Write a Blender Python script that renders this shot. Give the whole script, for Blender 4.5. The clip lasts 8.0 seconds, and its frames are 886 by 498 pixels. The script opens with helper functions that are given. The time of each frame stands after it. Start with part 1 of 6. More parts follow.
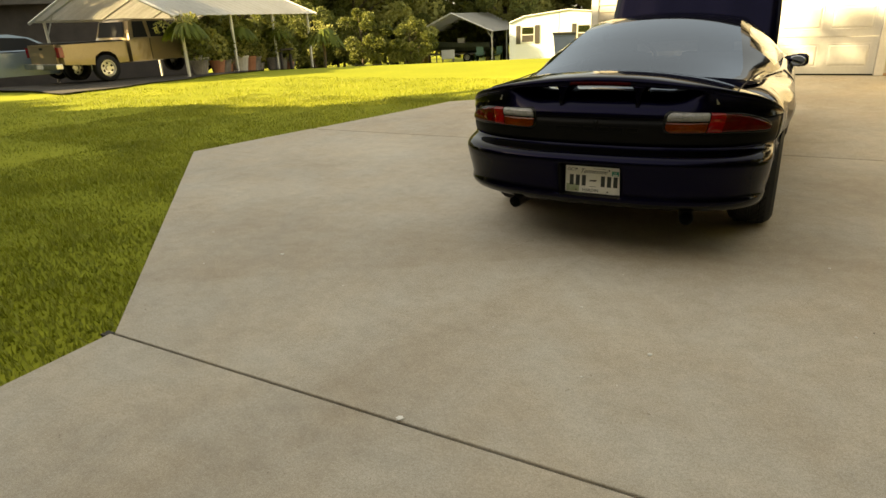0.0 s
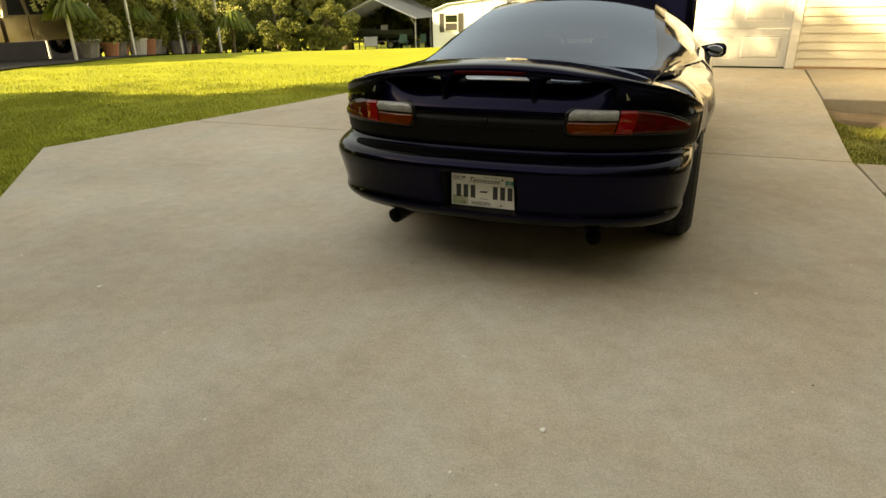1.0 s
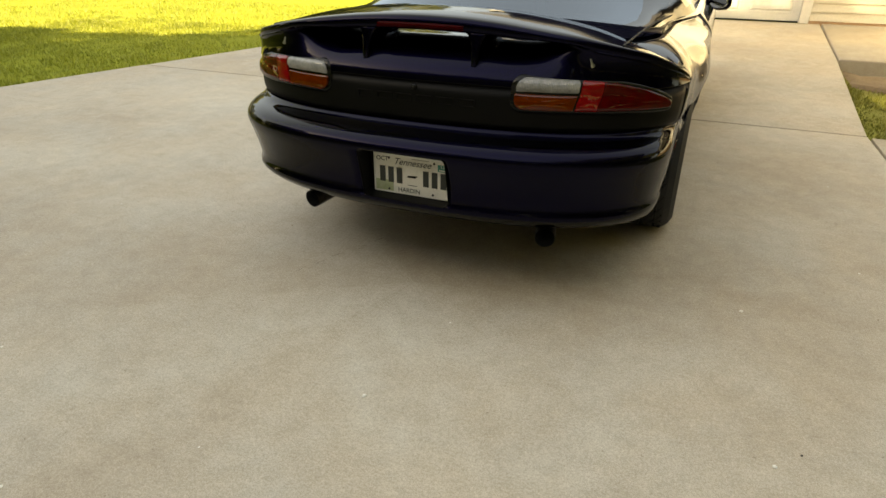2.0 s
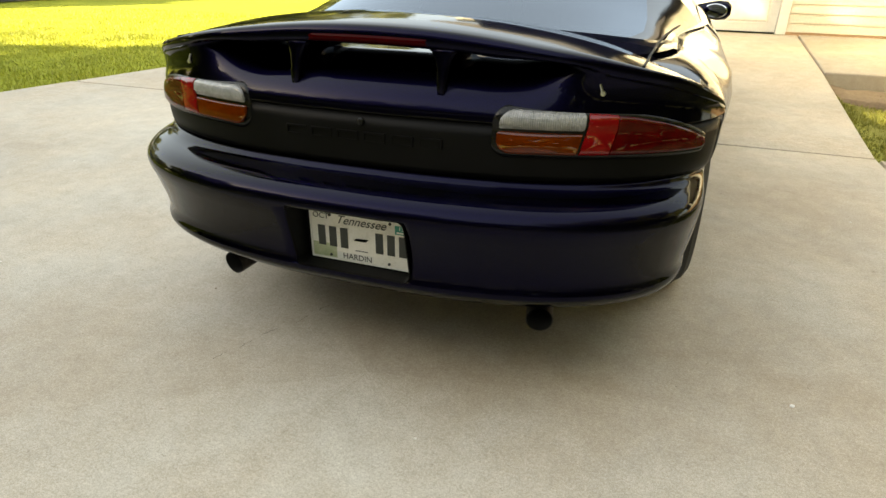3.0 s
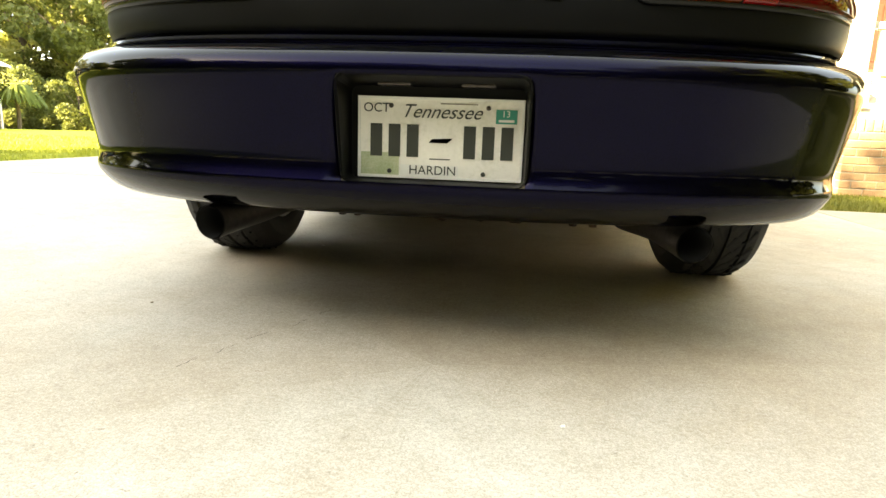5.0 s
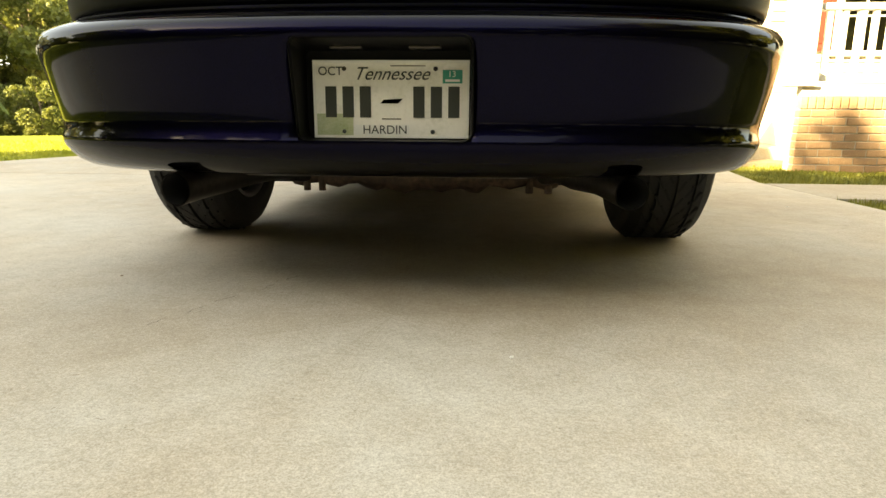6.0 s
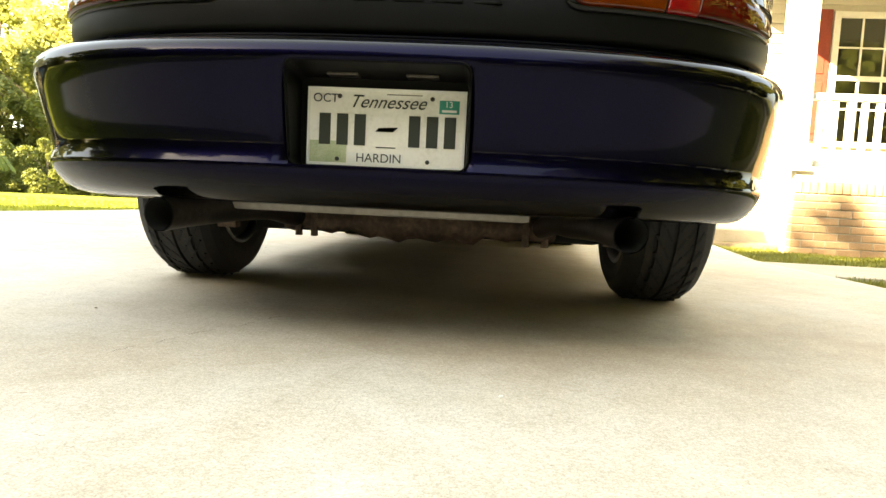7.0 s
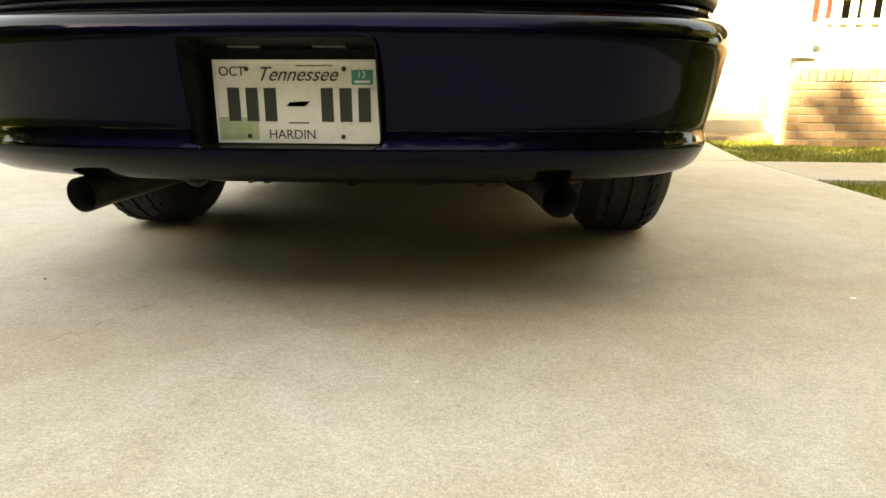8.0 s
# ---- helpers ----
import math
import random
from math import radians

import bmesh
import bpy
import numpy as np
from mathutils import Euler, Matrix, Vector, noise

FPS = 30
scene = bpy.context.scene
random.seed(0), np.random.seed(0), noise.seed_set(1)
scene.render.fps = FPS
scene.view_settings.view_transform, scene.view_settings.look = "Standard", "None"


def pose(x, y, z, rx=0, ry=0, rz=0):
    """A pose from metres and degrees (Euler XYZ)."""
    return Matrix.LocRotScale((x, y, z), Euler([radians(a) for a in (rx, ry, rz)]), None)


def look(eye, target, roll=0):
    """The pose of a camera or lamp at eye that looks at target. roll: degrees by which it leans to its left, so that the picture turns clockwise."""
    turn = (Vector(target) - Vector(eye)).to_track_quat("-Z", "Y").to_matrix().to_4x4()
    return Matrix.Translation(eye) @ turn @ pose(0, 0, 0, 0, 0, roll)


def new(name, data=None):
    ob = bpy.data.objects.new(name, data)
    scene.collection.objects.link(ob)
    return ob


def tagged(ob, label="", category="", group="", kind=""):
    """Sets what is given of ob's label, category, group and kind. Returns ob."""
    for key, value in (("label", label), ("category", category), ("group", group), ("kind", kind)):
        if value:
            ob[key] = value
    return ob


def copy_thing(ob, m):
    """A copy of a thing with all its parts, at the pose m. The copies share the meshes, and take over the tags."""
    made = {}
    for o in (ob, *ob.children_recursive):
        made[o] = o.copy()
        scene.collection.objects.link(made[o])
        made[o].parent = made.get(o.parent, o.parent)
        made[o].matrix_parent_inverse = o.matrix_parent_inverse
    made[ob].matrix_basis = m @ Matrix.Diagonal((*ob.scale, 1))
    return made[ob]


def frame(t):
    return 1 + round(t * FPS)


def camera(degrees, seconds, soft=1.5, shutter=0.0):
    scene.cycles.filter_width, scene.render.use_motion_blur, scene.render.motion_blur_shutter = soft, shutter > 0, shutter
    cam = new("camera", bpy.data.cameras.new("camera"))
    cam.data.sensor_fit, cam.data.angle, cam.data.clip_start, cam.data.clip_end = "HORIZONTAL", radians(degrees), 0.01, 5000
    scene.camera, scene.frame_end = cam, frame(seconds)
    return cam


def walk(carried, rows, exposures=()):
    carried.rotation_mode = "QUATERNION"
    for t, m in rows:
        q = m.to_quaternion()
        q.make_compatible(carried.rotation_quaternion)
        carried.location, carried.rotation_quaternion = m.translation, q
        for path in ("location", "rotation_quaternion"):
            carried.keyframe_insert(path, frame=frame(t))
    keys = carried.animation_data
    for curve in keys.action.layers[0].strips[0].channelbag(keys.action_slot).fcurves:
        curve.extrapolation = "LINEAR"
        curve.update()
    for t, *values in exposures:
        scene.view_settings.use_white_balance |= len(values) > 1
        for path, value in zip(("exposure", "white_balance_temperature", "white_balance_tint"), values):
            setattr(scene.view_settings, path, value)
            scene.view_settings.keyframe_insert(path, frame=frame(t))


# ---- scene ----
cam = camera(72.0, 8.0)

PATH = [
    (0, (0.85, -3.235, 1.297), (-0.063, -1.601, 0.591), -2.5),
    (0.2, (0.846, -3.084, 1.245), (-0.091, -1.482, 0.5), -2.3),
    (0.5, (0.798, -2.808, 1.228), (-0.002, -1.151, 0.443), 0.8),
    (0.8, (0.809, -2.612, 1.232), (0.107, -0.89, 0.496), 0.3),
    (1, (0.827, -2.505, 1.22), (0.121, -0.788, 0.475), -1.1),
    (1.2, (0.893, -2.381, 1.216), (0.157, -0.694, 0.434), -2.0),
    (2.3, (0.895, -1.706, 1.189), (0.23, -0.053, 0.28), 1.1),
    (2.5, (0.837, -1.594, 1.228), (0.152, 0.071, 0.356), 0.9),
    (2.8, (0.749, -1.439, 1.179), (0.24, 0.258, 0.25), 2.7),
    (3, (0.697, -1.334, 1.132), (0.106, 0.367, 0.263), 0.8),
    (3.2, (0.589, -1.278, 1.109), (0.029, 0.451, 0.274), 1.7),
    (3.5, (0.447, -1.205, 1.053), (0.054, 0.597, 0.28), 3.5),
    (3.8, (0.272, -1.162, 1.004), (0.049, 0.681, 0.262), 4.5),
    (4, (0.206, -1.148, 0.917), (0.002, 0.724, 0.243), 3.5),
    (4.2, (0.157, -1.124, 0.821), (-0.07, 0.791, 0.288), 2.4),
    (4.4, (0.114, -1.099, 0.722), (-0.091, 0.824, 0.212), 1.6),
    (4.5, (0.112, -1.096, 0.661), (-0.101, 0.828, 0.156), 1.5),
    (4.7, (0.117, -1.099, 0.562), (-0.1, 0.844, 0.137), 2.0),
    (5.8, (0.189, -1.211, 0.403), (0.013, 0.743, 0.015), 0.7),
    (6, (0.189, -1.211, 0.4), (0.05, 0.741, -0.012), 0.4),
    (6.2, (0.2, -1.2, 0.377), (0.031, 0.778, 0.133), 0.6),
    (6.5, (0.2, -1.173, 0.311), (-0.034, 0.812, 0.244), 2.4),
    (6.8, (0.202, -1.167, 0.299), (-0.021, 0.819, 0.24), 2.7),
    (7, (0.2, -1.168, 0.309), (0.063, 0.82, 0.148), 2.8),
    (7.5, (0.223, -1.156, 0.375), (0.055, 0.805, 0.019), 0.9),
    (7.8, (0.275, -1.124, 0.431), (0.165, 0.818, -0.038), -0.1),
    (8, (0.348, -1.113, 0.467), (0.203, 0.814, -0.047), 0.2),
]
walk(cam, [(t, look(eye, target, roll)) for t, eye, target, roll in PATH],
     exposures=[(0, 2.02, 9300, 5), (1.2, 2.12, 9100, 4), (2.5, 2.72, 8000, 4), (3.5, 3.32, 7500, 2), (4.5, 4.27, 7400, 2), (5.8, 3.12, 8600, 3), (6.3, 3.32, 8100, 2), (7, 3.87, 7700, 2), (7.5, 3.82, 7800, 2), (7.8, 3.67, 8000, 2), (8, 3.37, 8400, 3)])

# ---- world, sun ----
SUN = Vector((-0.70, -0.58, 0.42)).normalized()
world = bpy.data.worlds.new("sky")
scene.world = world
world.use_nodes = True
_wn = world.node_tree
_sky = _wn.nodes.new("ShaderNodeTexSky")
_sky.sky_type = "NISHITA"
_sky.sun_disc = False
_sky.sun_elevation = math.asin(SUN.z)
_sky.sun_rotation = math.atan2(SUN.x, SUN.y)
_sky.air_density, _sky.dust_density = 1.0, 2.4
_wn.nodes["Background"].inputs["Strength"].default_value = 0.052
_haze = _wn.nodes.new("ShaderNodeMix")
_haze.data_type, _haze.blend_type = "RGBA", "ADD"
_haze.inputs["Factor"].default_value = 1.0
_haze.inputs["B"].default_value = (3.2, 3.3, 3.5, 1)
_wn.links.new(_sky.outputs[0], _haze.inputs["A"])
_wn.links.new(_haze.outputs["Result"], _wn.nodes["Background"].inputs["Color"])
_sl = bpy.data.lights.new("sun", "SUN")
_sl.energy, _sl.angle, _sl.color = 5.0, radians(0.6), (1.0, 0.86, 0.60)
_so = new("sun", _sl)
_so.matrix_world = look(SUN * 60, (0, 0, 0))

# ---- materials ----
def mat(name, color, rough=0.6, metal=0.0, coat=0.0, spec=0.5):
    m = bpy.data.materials.new(name)
    m.use_nodes = True
    b = m.node_tree.nodes["Principled BSDF"]
    b.inputs["Base Color"].default_value = (*color, 1)
    b.inputs["Roughness"].default_value = rough
    b.inputs["Metallic"].default_value = metal
    b.inputs["Coat Weight"].default_value = coat
    b.inputs["Coat Roughness"].default_value = 0.03
    b.inputs["Specular IOR Level"].default_value = spec
    return m


def vary(m, scale, low, high, other=None, bump=0.0, bscale=None, rough=None, detail=6.0, stretch=(1, 1, 1), random_tint=0.0):
    """Colour noise at two scales, bump and roughness noise for a material."""
    nt = m.node_tree
    n, lk = nt.nodes, nt.links
    b = n["Principled BSDF"]
    co = n.new("ShaderNodeTexCoord")
    mp = n.new("ShaderNodeMapping")
    mp.inputs["Scale"].default_value = stretch
    lk.new(co.outputs["Object"], mp.inputs["Vector"])
    big = n.new("ShaderNodeTexNoise")
    big.inputs["Scale"].default_value, big.inputs["Detail"].default_value = scale, detail
    fine = n.new("ShaderNodeTexNoise")
    fine.inputs["Scale"].default_value, fine.inputs["Detail"].default_value = bscale or scale * 14, 4
    for t in (big, fine):
        lk.new(mp.outputs[0], t.inputs["Vector"])
    add = n.new("ShaderNodeMath")
    add.operation = "MULTIPLY_ADD"
    add.inputs[1].default_value = 0.45
    lk.new(fine.outputs[0], add.inputs[0])
    sub = n.new("ShaderNodeMath")
    sub.operation = "MULTIPLY"
    sub.inputs[1].default_value = 0.55
    lk.new(big.outputs[0], sub.inputs[0])
    lk.new(sub.outputs[0], add.inputs[2])
    r = n.new("ShaderNodeValToRGB")
    r.color_ramp.elements[0].position, r.color_ramp.elements[1].position = 0.32, 0.68
    r.color_ramp.elements[0].color, r.color_ramp.elements[1].color = (*low, 1), (*high, 1)
    if other:
        e = r.color_ramp.elements.new(0.5)
        e.color = (*other, 1)
    lk.new(add.outputs[0], r.inputs[0])
    out = r.outputs[0]
    if random_tint:
        oi = n.new("ShaderNodeObjectInfo")
        hs = n.new("ShaderNodeHueSaturation")
        mr = n.new("ShaderNodeMapRange")
        mr.inputs["To Min"].default_value, mr.inputs["To Max"].default_value = 1 - random_tint, 1 + random_tint
        lk.new(oi.outputs["Random"], mr.inputs["Value"])
        lk.new(mr.outputs[0], hs.inputs["Value"])
        lk.new(out, hs.inputs["Color"])
        out = hs.outputs[0]
    lk.new(out, b.inputs["Base Color"])
    if bump:
        bp = n.new("ShaderNodeBump")
        bp.inputs["Strength"].default_value, bp.inputs["Distance"].default_value = bump, 0.01
        lk.new(add.outputs[0], bp.inputs["Height"])
        lk.new(bp.outputs[0], b.inputs["Normal"])
    if rough:
        mr = n.new("ShaderNodeMapRange")
        mr.inputs["To Min"].default_value, mr.inputs["To Max"].default_value = rough
        lk.new(big.outputs[0], mr.inputs["Value"])
        lk.new(mr.outputs[0], b.inputs["Roughness"])
    return m


def leafy(name, low, high, trans=0.35):
    m = vary(mat(name, low, 0.55, spec=0.3), 0.9, low, high, bscale=6.0)
    nt = m.node_tree
    b, o = nt.nodes["Principled BSDF"], nt.nodes["Material Output"]
    tr = nt.nodes.new("ShaderNodeBsdfTranslucent")
    mx = nt.nodes.new("ShaderNodeMixShader")
    mx.inputs[0].default_value = trans
    for l in list(nt.links):
        if l.to_node == b and l.to_socket.name == "Base Color":
            nt.links.new(l.from_socket, tr.inputs["Color"])
    nt.links.new(b.outputs[0], mx.inputs[1])
    nt.links.new(tr.outputs[0], mx.inputs[2])
    nt.links.new(mx.outputs[0], o.inputs["Surface"])
    return m


def pane(name, tint, gloss=1.45, sheen=(1, 1, 1)):
    """Thin glass: tinted see-through, with a mirror reflection by Fresnel."""
    m = bpy.data.materials.new(name)
    m.use_nodes = True
    nt = m.node_tree
    nt.nodes.remove(nt.nodes["Principled BSDF"])
    t = nt.nodes.new("ShaderNodeBsdfTransparent")
    t.inputs[0].default_value = (*tint, 1)
    g = nt.nodes.new("ShaderNodeBsdfGlossy")
    g.inputs["Color"].default_value = (*sheen, 1)
    g.inputs["Roughness"].default_value = 0.02
    fr = nt.nodes.new("ShaderNodeFresnel")
    fr.inputs[0].default_value = gloss
    mx = nt.nodes.new("ShaderNodeMixShader")
    nt.links.new(fr.outputs[0], mx.inputs[0])
    nt.links.new(t.outputs[0], mx.inputs[1])
    nt.links.new(g.outputs[0], mx.inputs[2])
    nt.links.new(mx.outputs[0], nt.nodes["Material Output"].inputs["Surface"])
    return m


def concrete(name, dark, mid, pale, stain):
    """Weathered concrete: broad stains, mottling and fine sandy speckle."""
    m = mat(name, mid, 0.92, spec=0.25)
    nt = m.node_tree
    n, lk = nt.nodes, nt.links
    co = n.new("ShaderNodeTexCoord")
    def noise_tex(scale, detail, rough=0.55):
        t = n.new("ShaderNodeTexNoise")
        t.inputs["Scale"].default_value, t.inputs["Detail"].default_value, t.inputs["Roughness"].default_value = scale, detail, rough
        lk.new(co.outputs["Object"], t.inputs["Vector"])
        return t.outputs[0]
    def ramp(src, p0, c0, p1, c1):
        r = n.new("ShaderNodeValToRGB")
        r.color_ramp.elements[0].position, r.color_ramp.elements[1].position = p0, p1
        r.color_ramp.elements[0].color, r.color_ramp.elements[1].color = (*c0, 1), (*c1, 1)
        lk.new(src, r.inputs[0])
        return r.outputs[0]
    def mix(kind, fac, a, b):
        x = n.new("ShaderNodeMix")
        x.data_type, x.blend_type = "RGBA", kind
        x.inputs["Factor"].default_value = fac
        lk.new(a, x.inputs["A"])
        lk.new(b, x.inputs["B"])
        return x.outputs["Result"]
    base = ramp(noise_tex(0.8, 8, 0.62), 0.34, dark, 0.66, pale)
    mott = ramp(noise_tex(7, 6, 0.65), 0.3, (0.80, 0.79, 0.77), 0.7, (1.0, 1.0, 1.0))
    fine = ramp(noise_tex(330, 2, 0.8), 0.34, (0.60, 0.585, 0.56), 0.62, (1.0, 1.0, 1.0))
    sand = ramp(noise_tex(70, 4, 0.8), 0.36, (0.78, 0.765, 0.74), 0.62, (1.0, 1.0, 1.0))
    old = ramp(noise_tex(0.33, 5, 0.7), 0.42, stain, 0.58, (1.0, 1.0, 1.0))
    out = mix("MULTIPLY", 0.55, base, mott)
    out = mix("MULTIPLY", 0.75, out, fine)
    out = mix("MULTIPLY", 0.7, out, sand)
    out = mix("MULTIPLY", 0.8, out, old)
    tone = ramp(noise_tex(1.7, 5, 0.6), 0.38, (1.0, 0.955, 0.89), 0.62, (0.93, 0.965, 1.0))
    out = mix("MULTIPLY", 0.6, out, tone)
    grit = ramp(noise_tex(150, 3, 0.7), 0.40, (0.74, 0.72, 0.69), 0.60, (1.0, 1.0, 1.0))
    out = mix("MULTIPLY", 0.6, out, grit)
    wear = ramp(noise_tex(14, 5, 0.7), 0.36, (0.84, 0.825, 0.80), 0.60, (1.0, 1.0, 1.0))
    out = mix("MULTIPLY", 0.35, out, wear)
    pits = ramp(noise_tex(38, 3, 0.75), 0.27, (0.45, 0.42, 0.38), 0.34, (1.0, 1.0, 1.0))
    out = mix("MULTIPLY", 0.7, out, pits)
    lk.new(out, n["Principled BSDF"].inputs["Base Color"])
    bp = n.new("ShaderNodeBump")
    bp.inputs["Strength"].default_value, bp.inputs["Distance"].default_value = 0.3, 0.002
    lk.new(noise_tex(240, 3, 0.8), bp.inputs["Height"])
    lk.new(bp.outputs[0], n["Principled BSDF"].inputs["Normal"])
    return m


CONCRETE = concrete("concrete", (0.61, 0.555, 0.475), (0.63, 0.575, 0.495), (0.76, 0.705, 0.61), (0.86, 0.84, 0.82))
CONCRETE2 = concrete("walk_concrete", (0.48, 0.435, 0.37), (0.5, 0.46, 0.39), (0.62, 0.57, 0.49), (0.9, 0.88, 0.86))
SOIL = vary(mat("lawn_soil", (0.1, 0.12, 0.03), 0.95, spec=0.1), 0.35, (0.165, 0.19, 0.02), (0.31, 0.32, 0.035), (0.22, 0.24, 0.024), bump=0.6, bscale=22)
_sn = SOIL.node_tree
_sep, _rng, _dry = _sn.nodes.new("ShaderNodeSeparateXYZ"), _sn.nodes.new("ShaderNodeMapRange"), _sn.nodes.new("ShaderNodeMix")
_dry.data_type = "RGBA"
_dry.inputs["B"].default_value = (0.17, 0.15, 0.075, 1)
_rng.inputs["From Min"].default_value, _rng.inputs["From Max"].default_value, _rng.inputs["To Max"].default_value = 1.6, 2.6, 0.75
_sn.links.new(next(n for n in _sn.nodes if n.type == "TEX_COORD").outputs["Object"], _sep.inputs[0])
_sn.links.new(_sep.outputs["X"], _rng.inputs["Value"])
_sn.links.new(_rng.outputs[0], _dry.inputs["Factor"])
_sb = _sn.nodes["Principled BSDF"].inputs["Base Color"]
_sn.links.new(_sb.links[0].from_socket, _dry.inputs["A"])
_sn.links.new(_dry.outputs["Result"], _sb)
BLADE = leafy("grass_blade", (0.165, 0.19, 0.022), (0.35, 0.36, 0.045), 0.3)
DRYBLADE = leafy("dry_grass_blade", (0.12, 0.135, 0.022), (0.25, 0.24, 0.05), 0.3)
# light put into leaf colours: LEAF2 paled for sun and glare, LEAFD darkened for shade
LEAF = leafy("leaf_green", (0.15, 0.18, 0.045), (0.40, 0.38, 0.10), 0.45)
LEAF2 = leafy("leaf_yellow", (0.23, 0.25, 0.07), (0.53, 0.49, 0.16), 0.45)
LEAFD = leafy("leaf_shade_dark", (0.065, 0.088, 0.02), (0.21, 0.215, 0.05), 0.4)
FROND = leafy("fern_frond", (0.07, 0.11, 0.015), (0.17, 0.2, 0.03), 0.35)
BARK = vary(mat("bark", (0.12, 0.09, 0.06), 0.95), 3, (0.06, 0.045, 0.03), (0.17, 0.13, 0.09), bump=0.8, stretch=(1, 1, 0.2))
PAINT = vary(mat("violet_paint", (0.006, 0.004, 0.03), 0.36, 1.0, 0.2, 0.0), 300, (0.0015, 0.0013, 0.0070), (0.0042, 0.0037, 0.0195), bscale=900)
_pn = PAINT.node_tree
_lw = _pn.nodes.new("ShaderNodeLayerWeight")
_lw.inputs["Blend"].default_value = 0.5
_gl = _pn.nodes.new("ShaderNodeMapRange")
for _k, _v in zip(("From Min", "From Max", "To Min", "To Max"), (0.16, 0.80, 0.15, 0.80)):
    _gl.inputs[_k].default_value = _v
_pn.links.new(_lw.outputs["Facing"], _gl.inputs["Value"])
_pn.links.new(_gl.outputs[0], _pn.nodes["Principled BSDF"].inputs["Coat Weight"])
PAINT.node_tree.nodes["Principled BSDF"].inputs["Coat Roughness"].default_value = 0.07
PAINT.node_tree.nodes["Principled BSDF"].inputs["Specular Tint"].default_value = (0.05, 0.035, 0.12, 1)
TRIMBLK = vary(mat("black_plastic", (0.005, 0.005, 0.005), 0.45, spec=0.09), 6, (0.003, 0.003, 0.003), (0.0055, 0.0053, 0.0053), bump=0.05, bscale=500, rough=(0.36, 0.5))
GAPBLK = mat("gap_black", (0.004, 0.004, 0.004), 0.8)
RUBBER = vary(mat("tyre_rubber", (0.018, 0.018, 0.018), 0.75), 12, (0.006, 0.006, 0.006), (0.014, 0.0135, 0.013), bump=0.3, bscale=90)
ALLOY = vary(mat("alloy", (0.6, 0.6, 0.6), 0.28, 1.0), 8, (0.45, 0.45, 0.46), (0.66, 0.66, 0.66))
CHROME = mat("chrome", (0.75, 0.75, 0.75), 0.08, 1.0)
STEEL = vary(mat("dark_pipe_steel", (0.10, 0.09, 0.085), 0.38, 0.85), 9, (0.035, 0.03, 0.029), (0.10, 0.088, 0.08), bump=0.1, bscale=80, rough=(0.25, 0.5))
RUST = vary(mat("rusty_steel", (0.14, 0.09, 0.06), 0.7, 0.3), 11, (0.035, 0.025, 0.02), (0.17, 0.115, 0.08), (0.08, 0.055, 0.042), bump=0.5, bscale=60)
TANK = vary(mat("tank_coating", (0.3, 0.28, 0.25), 0.6), 5, (0.2, 0.185, 0.165), (0.36, 0.335, 0.3), bump=0.1)
REDLENS = vary(mat("red_lens", (0.34, 0.012, 0.012), 0.12, 0, 1.0, 0.0), 40, (0.155, 0.002, 0.0035), (0.24, 0.004, 0.005))
REDLENS2 = vary(mat("dark_red_lens", (0.2, 0.008, 0.01), 0.12, 0, 0.7, 0.0), 40, (0.035, 0.0006, 0.0010), (0.085, 0.0012, 0.0016))
REDLENS3 = vary(mat("brake_lens", (0.03, 0.001, 0.002), 0.35, 0, 0.08, 0.0), 40, (0.025, 0.0006, 0.0012), (0.045, 0.001, 0.0015))
AMBER = vary(mat("amber_lens", (0.55, 0.13, 0.015), 0.15, 0, 0.9, 0.0), 30, (0.065, 0.0086, 0.0004), (0.13, 0.0185, 0.0008))
CLEARL = vary(mat("clear_lens", (0.5, 0.5, 0.48), 0.15, 0.0, 1.0, 0.2), 24, (0.20, 0.203, 0.203), (0.37, 0.37, 0.365), bscale=90)
_cn = CLEARL.node_tree
_wave = _cn.nodes.new("ShaderNodeTexWave")
_wave.bands_direction = "X"
_wave.inputs["Scale"].default_value, _wave.inputs["Distortion"].default_value = 60.0, 0.0
_rib = _cn.nodes.new("ShaderNodeBump")
_rib.inputs["Strength"].default_value, _rib.inputs["Distance"].default_value = 0.6, 0.002
_co = _cn.nodes.new("ShaderNodeTexCoord")
_cn.links.new(_co.outputs["Object"], _wave.inputs["Vector"])
_cn.links.new(_wave.outputs["Fac"], _rib.inputs["Height"])
_cn.links.new(_rib.outputs[0], _cn.nodes["Principled BSDF"].inputs["Normal"])
HATCHGLASS = pane("tinted_hatch_glass", (0.08, 0.09, 0.105), 1.85, (0.78, 0.88, 1.0))
AUTOGLASS = pane("car_glass", (0.35, 0.4, 0.4))
HOUSEGLASS = pane("window_glass", (0.55, 0.58, 0.55))
CABIN = vary(mat("cabin_cloth", (0.03, 0.03, 0.032), 0.9), 20, (0.02, 0.02, 0.022), (0.05, 0.05, 0.052))
PLATE = vary(mat("plate_enamel", (0.7, 0.7, 0.66), 0.35), 9, (0.68, 0.67, 0.6), (0.86, 0.84, 0.79), (0.82, 0.80, 0.75))
PLATEW = mat("plate_white", (0.78, 0.78, 0.75), 0.35)
INK = mat("plate_ink", (0.02, 0.025, 0.022), 0.4)
PLATEG = vary(mat("plate_hill_green", (0.36, 0.42, 0.24), 0.35), 30, (0.3, 0.36, 0.18), (0.55, 0.58, 0.42))
STICKER = mat("green_sticker", (0.02, 0.27, 0.2), 0.35)
